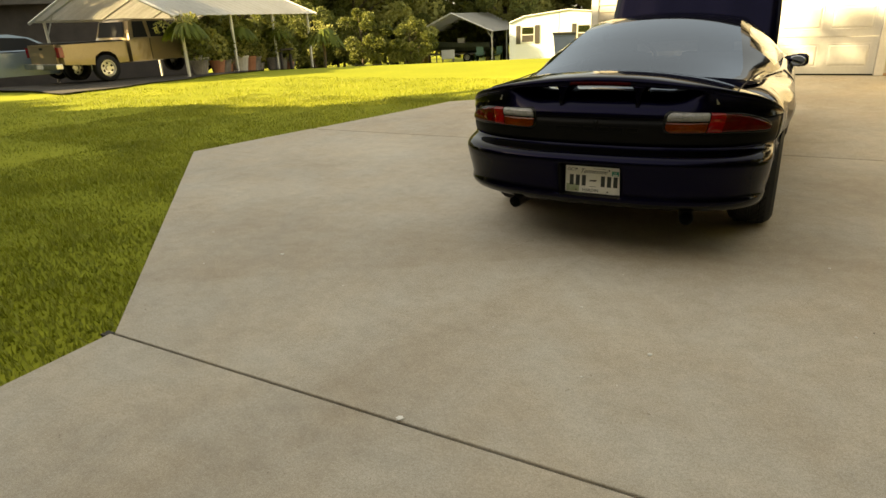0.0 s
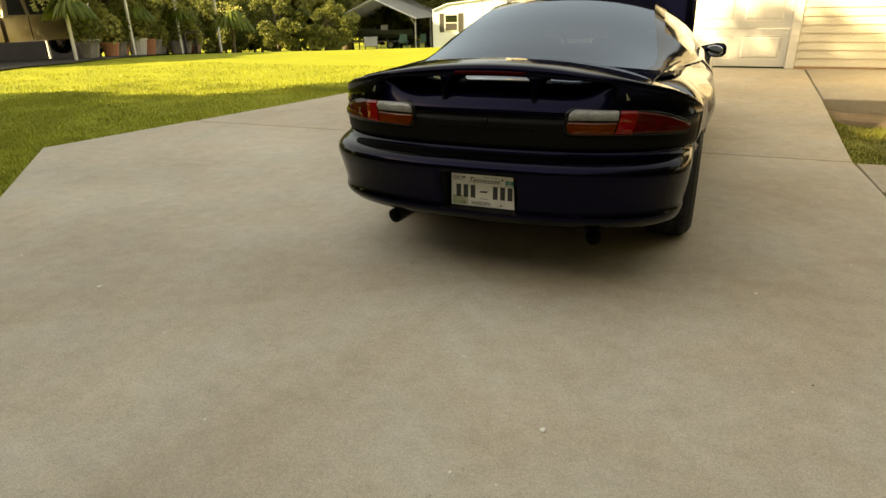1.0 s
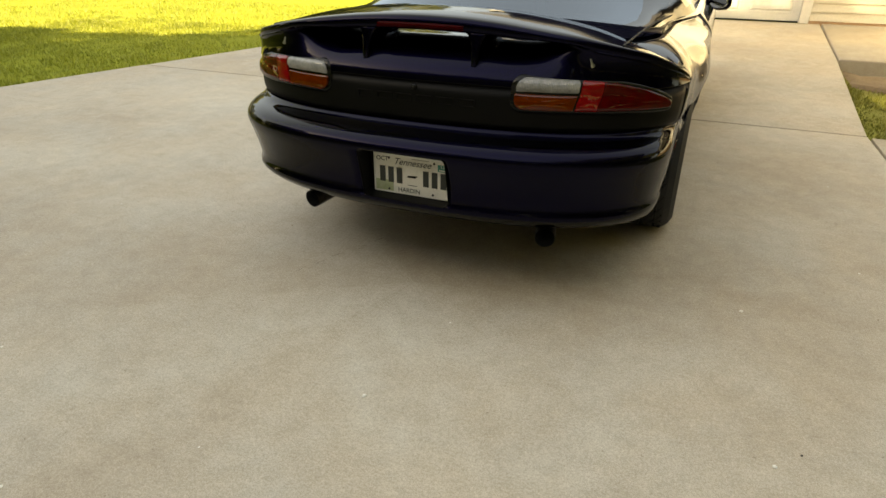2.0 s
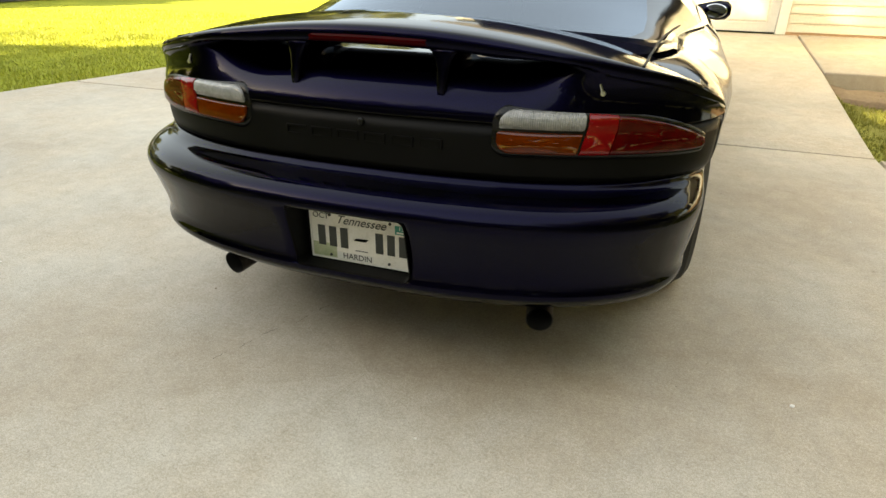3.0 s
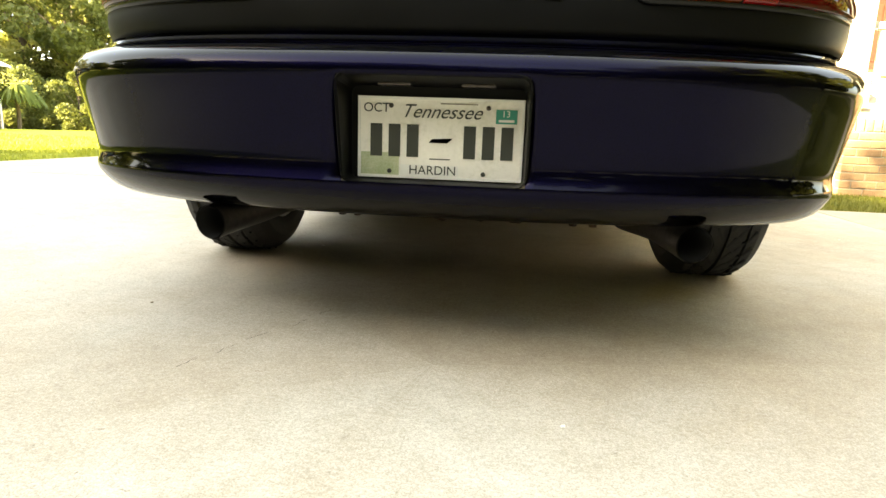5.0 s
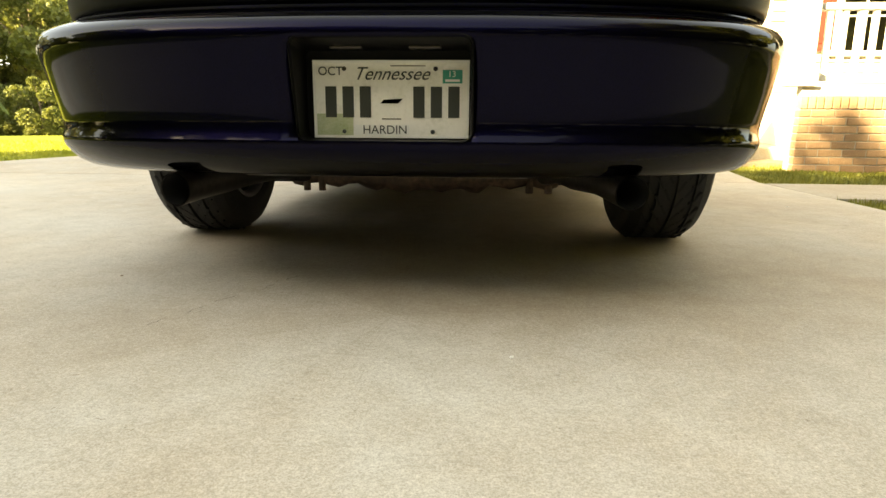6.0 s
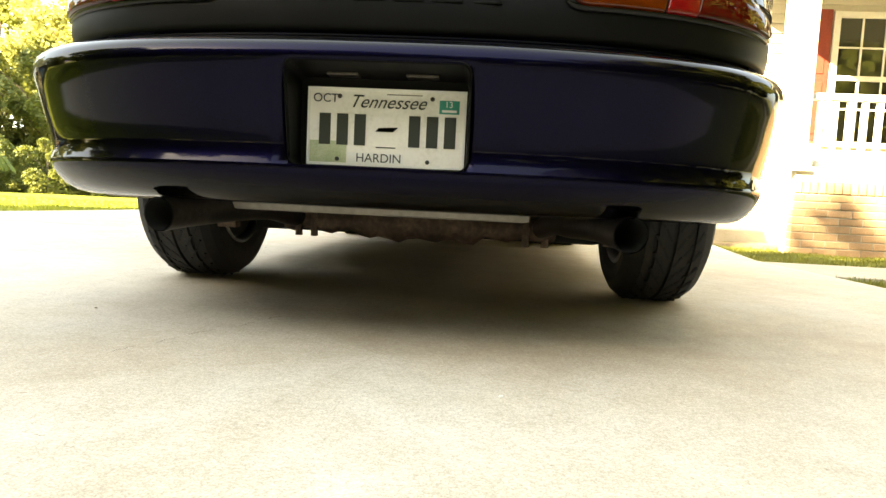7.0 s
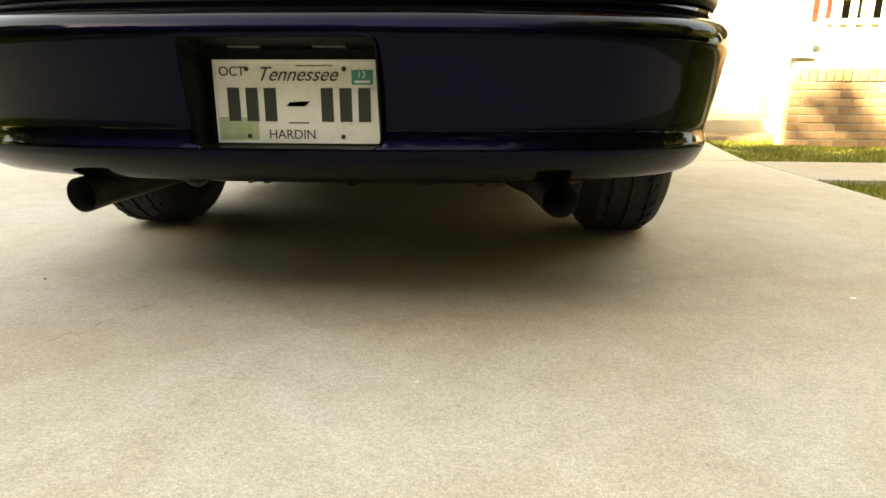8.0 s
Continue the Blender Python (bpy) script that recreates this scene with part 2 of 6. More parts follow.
SIDING = vary(mat("cream_vinyl_siding", (0.72, 0.68, 0.58), 0.5), 1.3, (0.50, 0.465, 0.39), (0.60, 0.56, 0.475), bump=0.1, bscale=40, random_tint=0.03)
WHITE = vary(mat("white_paint", (0.8, 0.79, 0.75), 0.45), 1.5, (0.62, 0.605, 0.56), (0.72, 0.705, 0.66), bump=0.05)
MORTAR = vary(mat("mortar", (0.42, 0.38, 0.32), 0.95), 8, (0.33, 0.3, 0.25), (0.48, 0.44, 0.38), bump=0.4)
BRICK = vary(mat("tan_brick", (0.4, 0.25, 0.15), 0.9), 7, (0.30, 0.175, 0.10), (0.50, 0.33, 0.20), bump=0.4, bscale=70, random_tint=0.22)
SHUTTER = vary(mat("red_shutter", (0.24, 0.035, 0.025), 0.5), 3, (0.19, 0.025, 0.02), (0.28, 0.045, 0.03))
DARKSH = vary(mat("dark_shutter", (0.06, 0.05, 0.045), 0.6), 3, (0.045, 0.04, 0.036), (0.08, 0.07, 0.06))
ROOFMET = vary(mat("white_roof_metal", (0.7, 0.69, 0.65), 0.35, 0.1), 0.8, (0.58, 0.56, 0.5), (0.74, 0.73, 0.69), bump=0.05)
POSTMET = vary(mat("painted_post", (0.62, 0.6, 0.54), 0.45), 2, (0.5, 0.48, 0.42), (0.68, 0.66, 0.6))
SHINGLE = vary(mat("shingle", (0.1, 0.09, 0.085), 0.95), 2, (0.06, 0.055, 0.05), (0.15, 0.135, 0.12), bump=0.5)
GOLDP = vary(mat("gold_truck_paint", (0.36, 0.27, 0.15), 0.35, 0.5, 0.8), 2, (0.24, 0.18, 0.10), (0.29, 0.22, 0.125))
BLUEP = vary(mat("grey_blue_car_paint", (0.22, 0.29, 0.34), 0.35, 0.4, 0.8), 2, (0.2, 0.265, 0.31), (0.24, 0.31, 0.36))
DARKWALL = vary(mat("dark_wood_wall", (0.06, 0.05, 0.045), 0.8), 2, (0.04, 0.034, 0.03), (0.085, 0.07, 0.06), bump=0.3)
BINBLUE = vary(mat("blue_bin_plastic", (0.03, 0.05, 0.11), 0.5), 3, (0.025, 0.042, 0.09), (0.04, 0.06, 0.13))
BOAT = vary(mat("boat_hull_green", (0.16, 0.18, 0.12), 0.5), 2, (0.11, 0.125, 0.085), (0.2, 0.22, 0.15))
CHAIRG = mat("green_metal_chair", (0.10, 0.2, 0.15), 0.5)
TERRA = vary(mat("terracotta", (0.4, 0.17, 0.09), 0.9), 5, (0.3, 0.12, 0.06), (0.45, 0.2, 0.11))
POTW = vary(mat("pale_pot", (0.55, 0.52, 0.46), 0.8), 5, (0.45, 0.42, 0.37), (0.6, 0.57, 0.5))
ORANGER = vary(mat("orange_roof", (0.45, 0.16, 0.06), 0.7), 2, (0.36, 0.12, 0.045), (0.5, 0.19, 0.08))
CLUTTER = vary(mat("grey_clutter", (0.2, 0.18, 0.16), 0.8), 4, (0.08, 0.07, 0.06), (0.32, 0.29, 0.25))
SPECK = mat("pale_speck", (0.75, 0.73, 0.68), 0.8)
DIRT = vary(mat("bare_dirt", (0.16, 0.11, 0.07), 0.95), 3, (0.11, 0.075, 0.045), (0.22, 0.16, 0.10), bump=0.5)
CRACK = mat("crack_dark", (0.05, 0.045, 0.04), 0.95)


# ---- mesh helpers ----
def mesh_ob(name, verts, faces, material, parent=None, label="", smooth=False):
    me = bpy.data.meshes.new(name)
    me.from_pydata([tuple(v) for v in verts], [], [tuple(f) for f in faces])
    me.materials.append(material)
    if smooth:
        me.polygons.foreach_set("use_smooth", [True] * len(me.polygons))
    me.update()
    ob = new(name, me)
    if parent:
        ob.parent = parent
    if label:
        ob["label"] = label
    return ob


def part(name, bm, material, parent=None, label="", smooth=False):
    me = bpy.data.meshes.new(name)
    bmesh.ops.recalc_face_normals(bm, faces=bm.faces[:])
    bm.to_mesh(me)
    bm.free()
    me.materials.append(material)
    if smooth:
        me.polygons.foreach_set("use_smooth", [True] * len(me.polygons))
    ob = new(name, me)
    if parent:
        ob.parent = parent
    if label:
        ob["label"] = label
    return ob


def thing(name, label, category, at=(0, 0, 0), turn=0.0, group="", kind=""):
    ob = new(name)
    ob.matrix_world = pose(*at, 0, 0, turn)
    return tagged(ob, label, category, group, kind)


def box(bm, x0, x1, y0, y1, z0, z1, bevel=0.0, m=None):
    r = bmesh.ops.create_cube(bm, size=1.0)
    vs = r["verts"]
    for v in vs:
        v.co = Vector((x0 + (v.co.x + 0.5) * (x1 - x0), y0 + (v.co.y + 0.5) * (y1 - y0), z0 + (v.co.z + 0.5) * (z1 - z0)))
        if m is not None:
            v.co = m @ v.co
    if bevel:
        es = list({e for v in vs for e in v.link_edges})
        bmesh.ops.bevel(bm, geom=es, offset=bevel, segments=2, affect="EDGES", profile=0.7)
    return bm


def boxbm(*a, **k):
    return box(bmesh.new(), *a, **k)


def tube(bm, pts, radii, seg=12, caps=True):
    """A tapered tube along points."""
    rings = []
    pts = [Vector(p) for p in pts]
    if not hasattr(radii, "__len__"):
        radii = [radii] * len(pts)
    for i, p in enumerate(pts):
        d = (pts[min(i + 1, len(pts) - 1)] - pts[max(i - 1, 0)]).normalized()
        a = d.orthogonal().normalized() if abs(d.z) > 0.9 else d.cross(Vector((0, 0, 1))).normalized()
        b = d.cross(a)
        rings.append([bm.verts.new(p + radii[i] * (math.cos(2 * math.pi * k / seg) * a + math.sin(2 * math.pi * k / seg) * b)) for k in range(seg)])
    for r0, r1 in zip(rings, rings[1:]):
        for k in range(seg):
            bm.faces.new((r0[k], r0[(k + 1) % seg], r1[(k + 1) % seg], r1[k]))
    if caps:
        bm.faces.new(rings[0][::-1])
        bm.faces.new(rings[-1])
    return bm


def tubebm(*a, **k):
    return tube(bmesh.new(), *a, **k)


def lathe(bm, prof, axis="z", seg=32, at=(0, 0, 0)):
    """Turns a list of (radius, height) about an axis through at."""
    rows = []
    for r, h in prof:
        row = []
        for k in range(seg):
            a = 2 * math.pi * k / seg
            c, s = r * math.cos(a), r * math.sin(a)
            p = {"z": (c, s, h), "x": (h, c, s), "y": (c, h, s)}[axis]
            row.append(bm.verts.new(Vector(p) + Vector(at)))
        rows.append(row)
    for r0, r1 in zip(rows, rows[1:]):
        for k in range(seg):
            bm.faces.new((r0[k], r0[(k + 1) % seg], r1[(k + 1) % seg], r1[k]))
    return bm


def grid_faces(rows, cols, close=False):
    out = []
    for i in range(rows - 1):
        for j in range(cols if close else cols - 1):
            k = (j + 1) % cols
            out.append((i * cols + j, i * cols + k, (i + 1) * cols + k, (i + 1) * cols + j))
    return out


def text_mesh(name, body, size, material, parent, m, shear=0.0, bold=0.0, label=""):
    cu = bpy.data.curves.new(name, "FONT")
    cu.body, cu.size, cu.align_x, cu.align_y, cu.shear, cu.offset, cu.extrude = body, size, "CENTER", "CENTER", shear, bold, 0.0004
    tmp = bpy.data.objects.new(name, cu)
    me = bpy.data.meshes.new_from_object(tmp)
    bpy.data.objects.remove(tmp)
    me.materials.append(material)
    ob = new(name, me)
    ob.parent = parent
    ob.matrix_basis = m
    if label:
        ob["label"] = label
    return ob

# near-black ground colour that stands in for the carport's shade
PADSHADE = vary(mat("ground_shade_dark", (0.05, 0.045, 0.04), 0.95), 1.2, (0.025, 0.022, 0.018), (0.06, 0.052, 0.042), bump=0.6, bscale=30)
# scuffs, plus light bounced off the ground put into a pale colour
SCUFFBOUNCE = vary(mat("scuffed_bounce_lip", (0.3, 0.26, 0.2), 0.6), 14, (0.16, 0.13, 0.10), (0.36, 0.31, 0.25), bump=0.2)
LOCKBLK = mat("lock_black", (0.006, 0.006, 0.006), 0.25, spec=0.25)
BLIND = vary(mat("beige_blind", (0.5, 0.44, 0.35), 0.7), 4, (0.42, 0.37, 0.29), (0.52, 0.46, 0.37))
HOMEWHITE = vary(mat("cool_white_panel", (0.78, 0.8, 0.84), 0.5), 1.2, (0.7, 0.73, 0.78), (0.8, 0.82, 0.87), bump=0.05)

# ---- ground ----
def smooth(a, b, x):
    t = min(1.0, max(0.0, (x - a) / (b - a)))
    return t * t * (3 - 2 * t)


def rise(x, y):
    """The drive climbs gently to the garage."""
    return 0.053 * min(max(y - 3.2, 0.0), 4.9) * smooth(-4.6, -1.2, x)


def ground_z(x, y):
    far = math.hypot(x, y + 3)
    fall = -0.065 * max(0.0, far - 20) if far < 60 else -2.6 - 0.004 * (far - 60)
    fall *= smooth(14, 24, far)
    return -0.03 + rise(x, y) * (1 - smooth(1.9, 2.4, x)) + fall


def build_ground():
    xs = sorted({round(v, 2) for v in [*np.arange(-12, 8.01, 0.5), *np.arange(-70, -12, 2.0), *np.arange(8, 70, 3.0), -1200, -600, -300, -150, -100, 100, 150, 300, 600, 1200]})
    ys = sorted({round(v, 2) for v in [*np.arange(-8, 14.01, 0.5), *np.arange(14, 76, 2.0), *np.arange(-40, -8, 3.0), -1200, -600, -300, -150, -80, 100, 150, 300, 600, 1200]})
    vs, n = [], len(xs)
    for y in ys:
        for x in xs:
            w = 0.012 * noise.noise(Vector((x * 0.9, y * 0.9, 0))) + 0.10 * noise.noise(Vector((x * 0.11, y * 0.11, 3))) * smooth(10, 25, math.hypot(x, y))
            vs.append((x, y, ground_z(x, y) + w))
    g = mesh_ob("ground", vs, grid_faces(len(ys), n), SOIL, smooth=True)
    tagged(g, "mown lawn ground sloping away behind the drive", "lawn", kind="structure")


DRIVE_NEAR = [(-1.74, -10), (2.06, -10), (2.06, -1.788), (-1.74, -1.788)]
DRIVE_MAIN = [(-1.725, -1.776), (2.06, -1.776), (2.06, 2.25), (2.05, 3.09), (-4.62, 3.09), (-4.97, 1.46)]
DRIVE_TOP = [(-4.60, 3.11), (2.05, 3.11), (2.17, 5.7), (2.24, 7.98), (-2.3, 7.98), (-3.4, 6.05), (-4.0, 5.9)]


def slab(name, outline, material, parent, thick=0.12, top=0.0, bevel=0.005, cuts=10):
    bm = bmesh.new()
    f = bm.faces.new([bm.verts.new((x, y, top)) for x, y in outline])
    r = bmesh.ops.extrude_face_region(bm, geom=[f])
    for v in r["geom"]:
        if isinstance(v, bmesh.types.BMVert):
            v.co.z -= thick
    edges = [e for e in bm.edges if all(abs(v.co.z - top) < 1e-6 for v in e.verts)]
    bmesh.ops.bevel(bm, geom=edges, offset=bevel, segments=2, affect="EDGES", profile=0.5)
    ys = [y for _, y in outline]
    if cuts:
        for k in range(1, cuts):
            y = min(ys) + (max(ys) - min(ys)) * k / cuts
            bmesh.ops.bisect_plane(bm, geom=bm.verts[:] + bm.edges[:] + bm.faces[:], plane_co=(0, y, 0), plane_no=(0, 1, 0))
        xs = [x for x, _ in outline]
        for k in range(1, cuts):
            x = min(xs) + (max(xs) - min(xs)) * k / cuts
            bmesh.ops.bisect_plane(bm, geom=bm.verts[:] + bm.edges[:] + bm.faces[:], plane_co=(x, 0, 0), plane_no=(1, 0, 0))
    for v in bm.verts:
        v.co.z += rise(v.co.x, v.co.y)
    return part(name, bm, material, parent)


def build_drive():
    d = thing("driveway", "pale weathered concrete driveway in slabs with dark joints", "driveway", kind="structure")
    slab("slab", DRIVE_NEAR, CONCRETE, d, cuts=0)
    slab("slab", DRIVE_MAIN, CONCRETE, d, cuts=0)
    slab("slab", DRIVE_TOP, CONCRETE, d)
    part("joint_filler", box(boxbm(-1.8, 2.06, -1.80, -1.76, -0.1, -0.012), -4.62, 2.05, 3.08, 3.12, -0.1, -0.010), CRACK, d)
    w = thing("pavement", "narrow concrete front walk between two grass strips", "walkway", kind="structure")
    slab("slab", [(2.075, 2.25), (9, 2.25), (9, 3.08), (2.075, 3.08)], CONCRETE2, w, top=-0.002, cuts=0)
    p = thing("porch_landing", "raised concrete landing slab beside the garage", "landing", kind="structure")
    slab("slab", [(2.19, 5.7), (3.4, 5.7), (3.4, 7.98), (2.26, 7.98)], CONCRETE2, p, thick=0.3, top=0.01, bevel=0.015, cuts=0)


build_ground()
build_drive()

# ---- sports car ----
CAR_FRONT = 4.82
LEVELS = [  # height, rear setback, half width
    (0.282, 0.11, 0.815), (0.285, 0.05, 0.832), (0.292, 0.018, 0.842), (0.306, -0.014, 0.848), (0.324, -0.038, 0.851), (0.340, -0.054, 0.853), (0.350, -0.060, 0.854), (0.361, -0.0595, 0.854),
    (0.372, -0.055, 0.853), (0.384, -0.0515, 0.854), (0.40, -0.051, 0.857), (0.43, -0.055, 0.862), (0.46, -0.063, 0.866), (0.505, -0.078, 0.869), (0.535, -0.0905, 0.871), (0.553, -0.0935, 0.871), (0.570, -0.089, 0.870),
    (0.583, -0.075, 0.868), (0.593, -0.055, 0.866), (0.600, -0.030, 0.865), (0.605, -0.004, 0.866), (0.610, 0.017, 0.867), (0.616, 0.030, 0.868), (0.6225, 0.039, 0.869), (0.6315, 0.048, 0.871)]
UPPER = [
    (0.631, 0.050, 0.876), (0.645, 0.050, 0.882), (0.67, 0.050, 0.886), (0.70, 0.053, 0.888), (0.73, 0.058, 0.889), (0.766, 0.066, 0.889), (0.770, 0.060, 0.889),
    (0.788, 0.062, 0.884), (0.806, 0.074, 0.874), (0.822, 0.094, 0.860), (0.838, 0.125, 0.842), (0.853, 0.166, 0.820), (0.867, 0.215, 0.795), (0.878, 0.27, 0.768), (0.886, 0.33, 0.730)]
DEPTH, POWER = 0.48, 2.5
TH = [math.radians(a) for a in [-90 + 180 * k / 60 for k in range(61)]]
SIDE_Y = [0.56, 0.60, 0.64, 0.70, 0.74, 0.78, 0.83, 0.90, 0.98, 1.05, 1.12, 1.20, 1.27, 1.32, 1.36, 1.40, 1.48, 1.6, 1.8, 2.1, 2.4, 2.7, 2.84, 3.0, 3.2, 3.26, 3.30, 3.35, 3.42, 3.5, 3.62, 3.74, 3.82, 3.89, 3.94, 4.0, 4.1]
AXLES = (0.99, 3.56)


def rear_plan(w, yb, th, depth=DEPTH, power=POWER):
    s, c = math.sin(th), max(0.0, math.cos(th))
    return w * math.copysign(abs(s) ** (2 / power), s), yb + depth * (1 - c ** (2 / power))


def ring(level):
    """One closed line round the car at a height."""
    z, yb, w = level
    hump = max(0.0, (z - 0.77) / 0.116) ** 2.2
    off = -0.004 if z < 0.629 else 0.0
    pts = [(x + off, y, z) for x, y in (rear_plan(w, yb, th) for th in TH)]

    def side(y, sgn):
        k = smooth(0.58, 1.0, y)
        flat = 0.918 - 0.9 * (z - 0.58) ** 2 if z < 0.63 else 0.928 - (0.19 - 0.12 * smooth(1.05, 1.6, y)) * hump
        half = w * (1 - k) + flat * k
        bulge = 0.03 * math.exp(-((y - AXLES[0]) / 0.38) ** 2) + 0.025 * math.exp(-((y - AXLES[1]) / 0.4) ** 2)
        half += bulge * (0.5 if z < 0.75 else 0.2) - 0.03 * smooth(3.3, 4.2, y)
        zz = z
        for ya in AXLES:
            d = abs(y - ya)
            if d < 0.37:
                zz = max(zz, 0.33 + math.sqrt(0.37 ** 2 - d * d))
        sink = 0.06 * smooth(2.9, 4.3, y) if z > 0.7 else 0.0
        return (sgn * half + off * (1 - k), y, zz - sink)
    ys = [y for y in SIDE_Y if y > yb + DEPTH + 0.01]
    ys = [yb + DEPTH + 0.012] * (len(SIDE_Y) - len(ys)) + ys
    pts += [side(y, 1) for y in ys]
    front = [rear_plan(0.85, 0.0, -th, 0.68, 2.3) for th in TH[::3]]
    pts += [(x, CAR_FRONT - y, z - (0.14 if z > 0.7 else 0)) for x, y in front]
    pts += [side(y, -1) for y in reversed(ys)]
    return pts


def buckets(levels, choose):
    """Splits the skin between levels into parts by a chooser of centre and row."""
    rings = [ring(l) for l in levels]
    n = len(rings[0])
    flat = [Vector(p) for r in rings for p in r]
    out = {}
    for i in range(len(levels) - 1):
        for j in range(n):
            k = (j + 1) % n
            f = (i * n + j, i * n + k, (i + 1) * n + k, (i + 1) * n + j)
            co = [flat[v] for v in f]
            if max((a - b).length for a in co for b in co) < 1e-5:
                continue
            name = choose((co[0] + co[1] + co[2] + co[3]) / 4, i)
            out.setdefault(name, []).append(f)
    res = {}
    for name, fs in out.items():
        used = sorted({v for f in fs for v in f})
        idx = {v: q for q, v in enumerate(used)}
        res[name] = ([flat[v] for v in used], [[idx[v] for v in f] for f in fs])
    return res


def skin(name, data, material, parent, thick=0.004, label=""):
    """A panel with folded thickness."""
    ob = mesh_ob(name, data[0], data[1], material, parent, label, smooth=True)
    bm = bmesh.new()
    bm.from_mesh(ob.data)
    bmesh.ops.remove_doubles(bm, verts=bm.verts[:], dist=1e-5)
    bmesh.ops.recalc_face_normals(bm, faces=bm.faces[:])
    bm.to_mesh(ob.data)
    bm.free()
    ob.data.polygons.foreach_set("use_smooth", [True] * len(ob.data.polygons))
    md = ob.modifiers.new("thickness", "SOLIDIFY")
    md.thickness, md.offset = thick, -1
    return ob


def upper_at(z):
    """Rear setback and half width of the tail at a height."""
    zs = [l[0] for l in UPPER]
    return float(np.interp(z, zs, [l[1] for l in UPPER])), float(np.interp(z, zs, [l[2] for l in UPPER]))


def tail_point(th, z, proud):
    yb, w = upper_at(z)
    x, y = rear_plan(w, yb, th)
    x2, y2 = rear_plan(w, yb, th + 0.004)
    nrm = Vector((y2 - y, -(x2 - x), 0)).normalized()
    return Vector((x, y, z)) + proud * nrm


def th_of(x):
    return math.asin(min(1, (abs(x) / 0.888) ** (POWER / 2)))


_TS = [math.radians(90 * k / 400) for k in range(401)]
_XY = [rear_plan(0.888, 0.055, t) for t in _TS]
_ARC = np.concatenate([[0], np.cumsum([math.dist(p, q) for p, q in zip(_XY, _XY[1:])])])


def arc_th(s):
    return float(np.interp(s, _ARC, _TS))


LIGHT_IN = float(np.interp(0.346, [p[0] for p in _XY], _ARC))
LIGHT_LEN = float(np.interp(0.832, [p[0] for p in _XY], _ARC)) - LIGHT_IN


def light_patch(name, s0, s1, bottom, top, proud, material, parent, sgn, label="", na=26, nz=8, r_in=0.0, r_out=0.0, r_low=None, roll=0.008, pillow=0.003, lean=(0.0, 0.0)):
    """A rounded lens that wraps the corner, between two lengths along the tail."""
    vs, length = [], s1 - s0
    r_low = r_in if r_low is None else r_low
    for j in range(na + 1):
        v = 0.5 - 0.5 * math.cos(math.pi * j / na)
        s = s0 + length * v
        lo, hi = bottom(s), top(s)
        def cut(d, r):
            return r - math.sqrt(max(0.0, r * r - (r - d) ** 2)) if r and d < r else 0.0
        hi -= cut(s - s0, r_in) + cut(s1 - s, r_out)
        lo += cut(s - s0, r_low) + cut(s1 - s, r_out)
        hi = max(hi, lo + 0.001)
        for i in range(nz + 1):
            w = 0.5 - 0.5 * math.cos(math.pi * i / nz)
            edge = i in (0, nz) or j in (0, na)
            pr = proud - (roll if edge else 0) + pillow * math.sin(math.pi * w) * math.sin(math.pi * v)
            vs.append(tail_point(sgn * arc_th(s + LIGHT_IN + (w - 0.5) * (hi - lo) * (lean[0] * (1 - v) + lean[1] * v)), lo + (hi - lo) * w, pr))
    fs = grid_faces(na + 1, nz + 1)
    if sgn > 0:
        fs = [f[::-1] for f in fs]
    return mesh_ob(name, vs, fs, material, parent, label, smooth=True)


def build_taillight(car, sgn):
    L = LIGHT_LEN
    def hi(s):
        return 0.812 - 0.012 * s / L - 0.066 * max(0.0, (s / L - 0.40) / 0.60) ** 2.2
    def lo(s):
        return 0.690 + 0.006 * (s / L)
    lamp = light_patch("taillight", -0.004, L + 0.004, (lambda s: lo(s) - 0.004), (lambda s: hi(s) + 0.006), 0.005, LOCKBLK, car, sgn, "wrap-round tail light with red, amber and clear lenses in a black bezel", na=44, r_in=0.056, r_low=0.040, r_out=0.018, roll=0.012, pillow=0)
    e = 0.009
    low, high = (lambda s: lo(s) + 0.009), (lambda s: hi(s) - 0.008)
    mid = lambda s: 0.7545
    light_patch("amber_lens", e, 0.207, low, lambda s: mid(s) - 0.003, 0.012, AMBER, lamp, sgn, "ribbed amber indicator lens", r_in=0.008, r_low=0.036, lean=(0.0, 0.22))
    light_patch("clear_lens", e + 0.004, 0.219, lambda s: mid(s) + 0.003, high, 0.012, CLEARL, lamp, sgn, "clear ribbed reversing lens", r_in=0.042, r_low=0.006, r_out=0.008, lean=(0.0, 0.22))
    light_patch("red_lens", 0.219, 0.288, low, high, 0.012, REDLENS, lamp, sgn, "bright red reflector lens", roll=0.006, lean=(0.22, 0.22))
    light_patch("red_lens", 0.290, L - 0.006, low, high, 0.012, REDLENS2, lamp, sgn, "dark red wrap-round lens", na=34, r_out=0.016, lean=(0.22, 0.0))


SPAN = 0.893


def tail_line(x):
    """How far the tail's corner curve falls forward at a place across it."""
    return DEPTH * (1 - max(0.0, 1 - (abs(x) / SPAN) ** POWER) ** (1 / POWER))


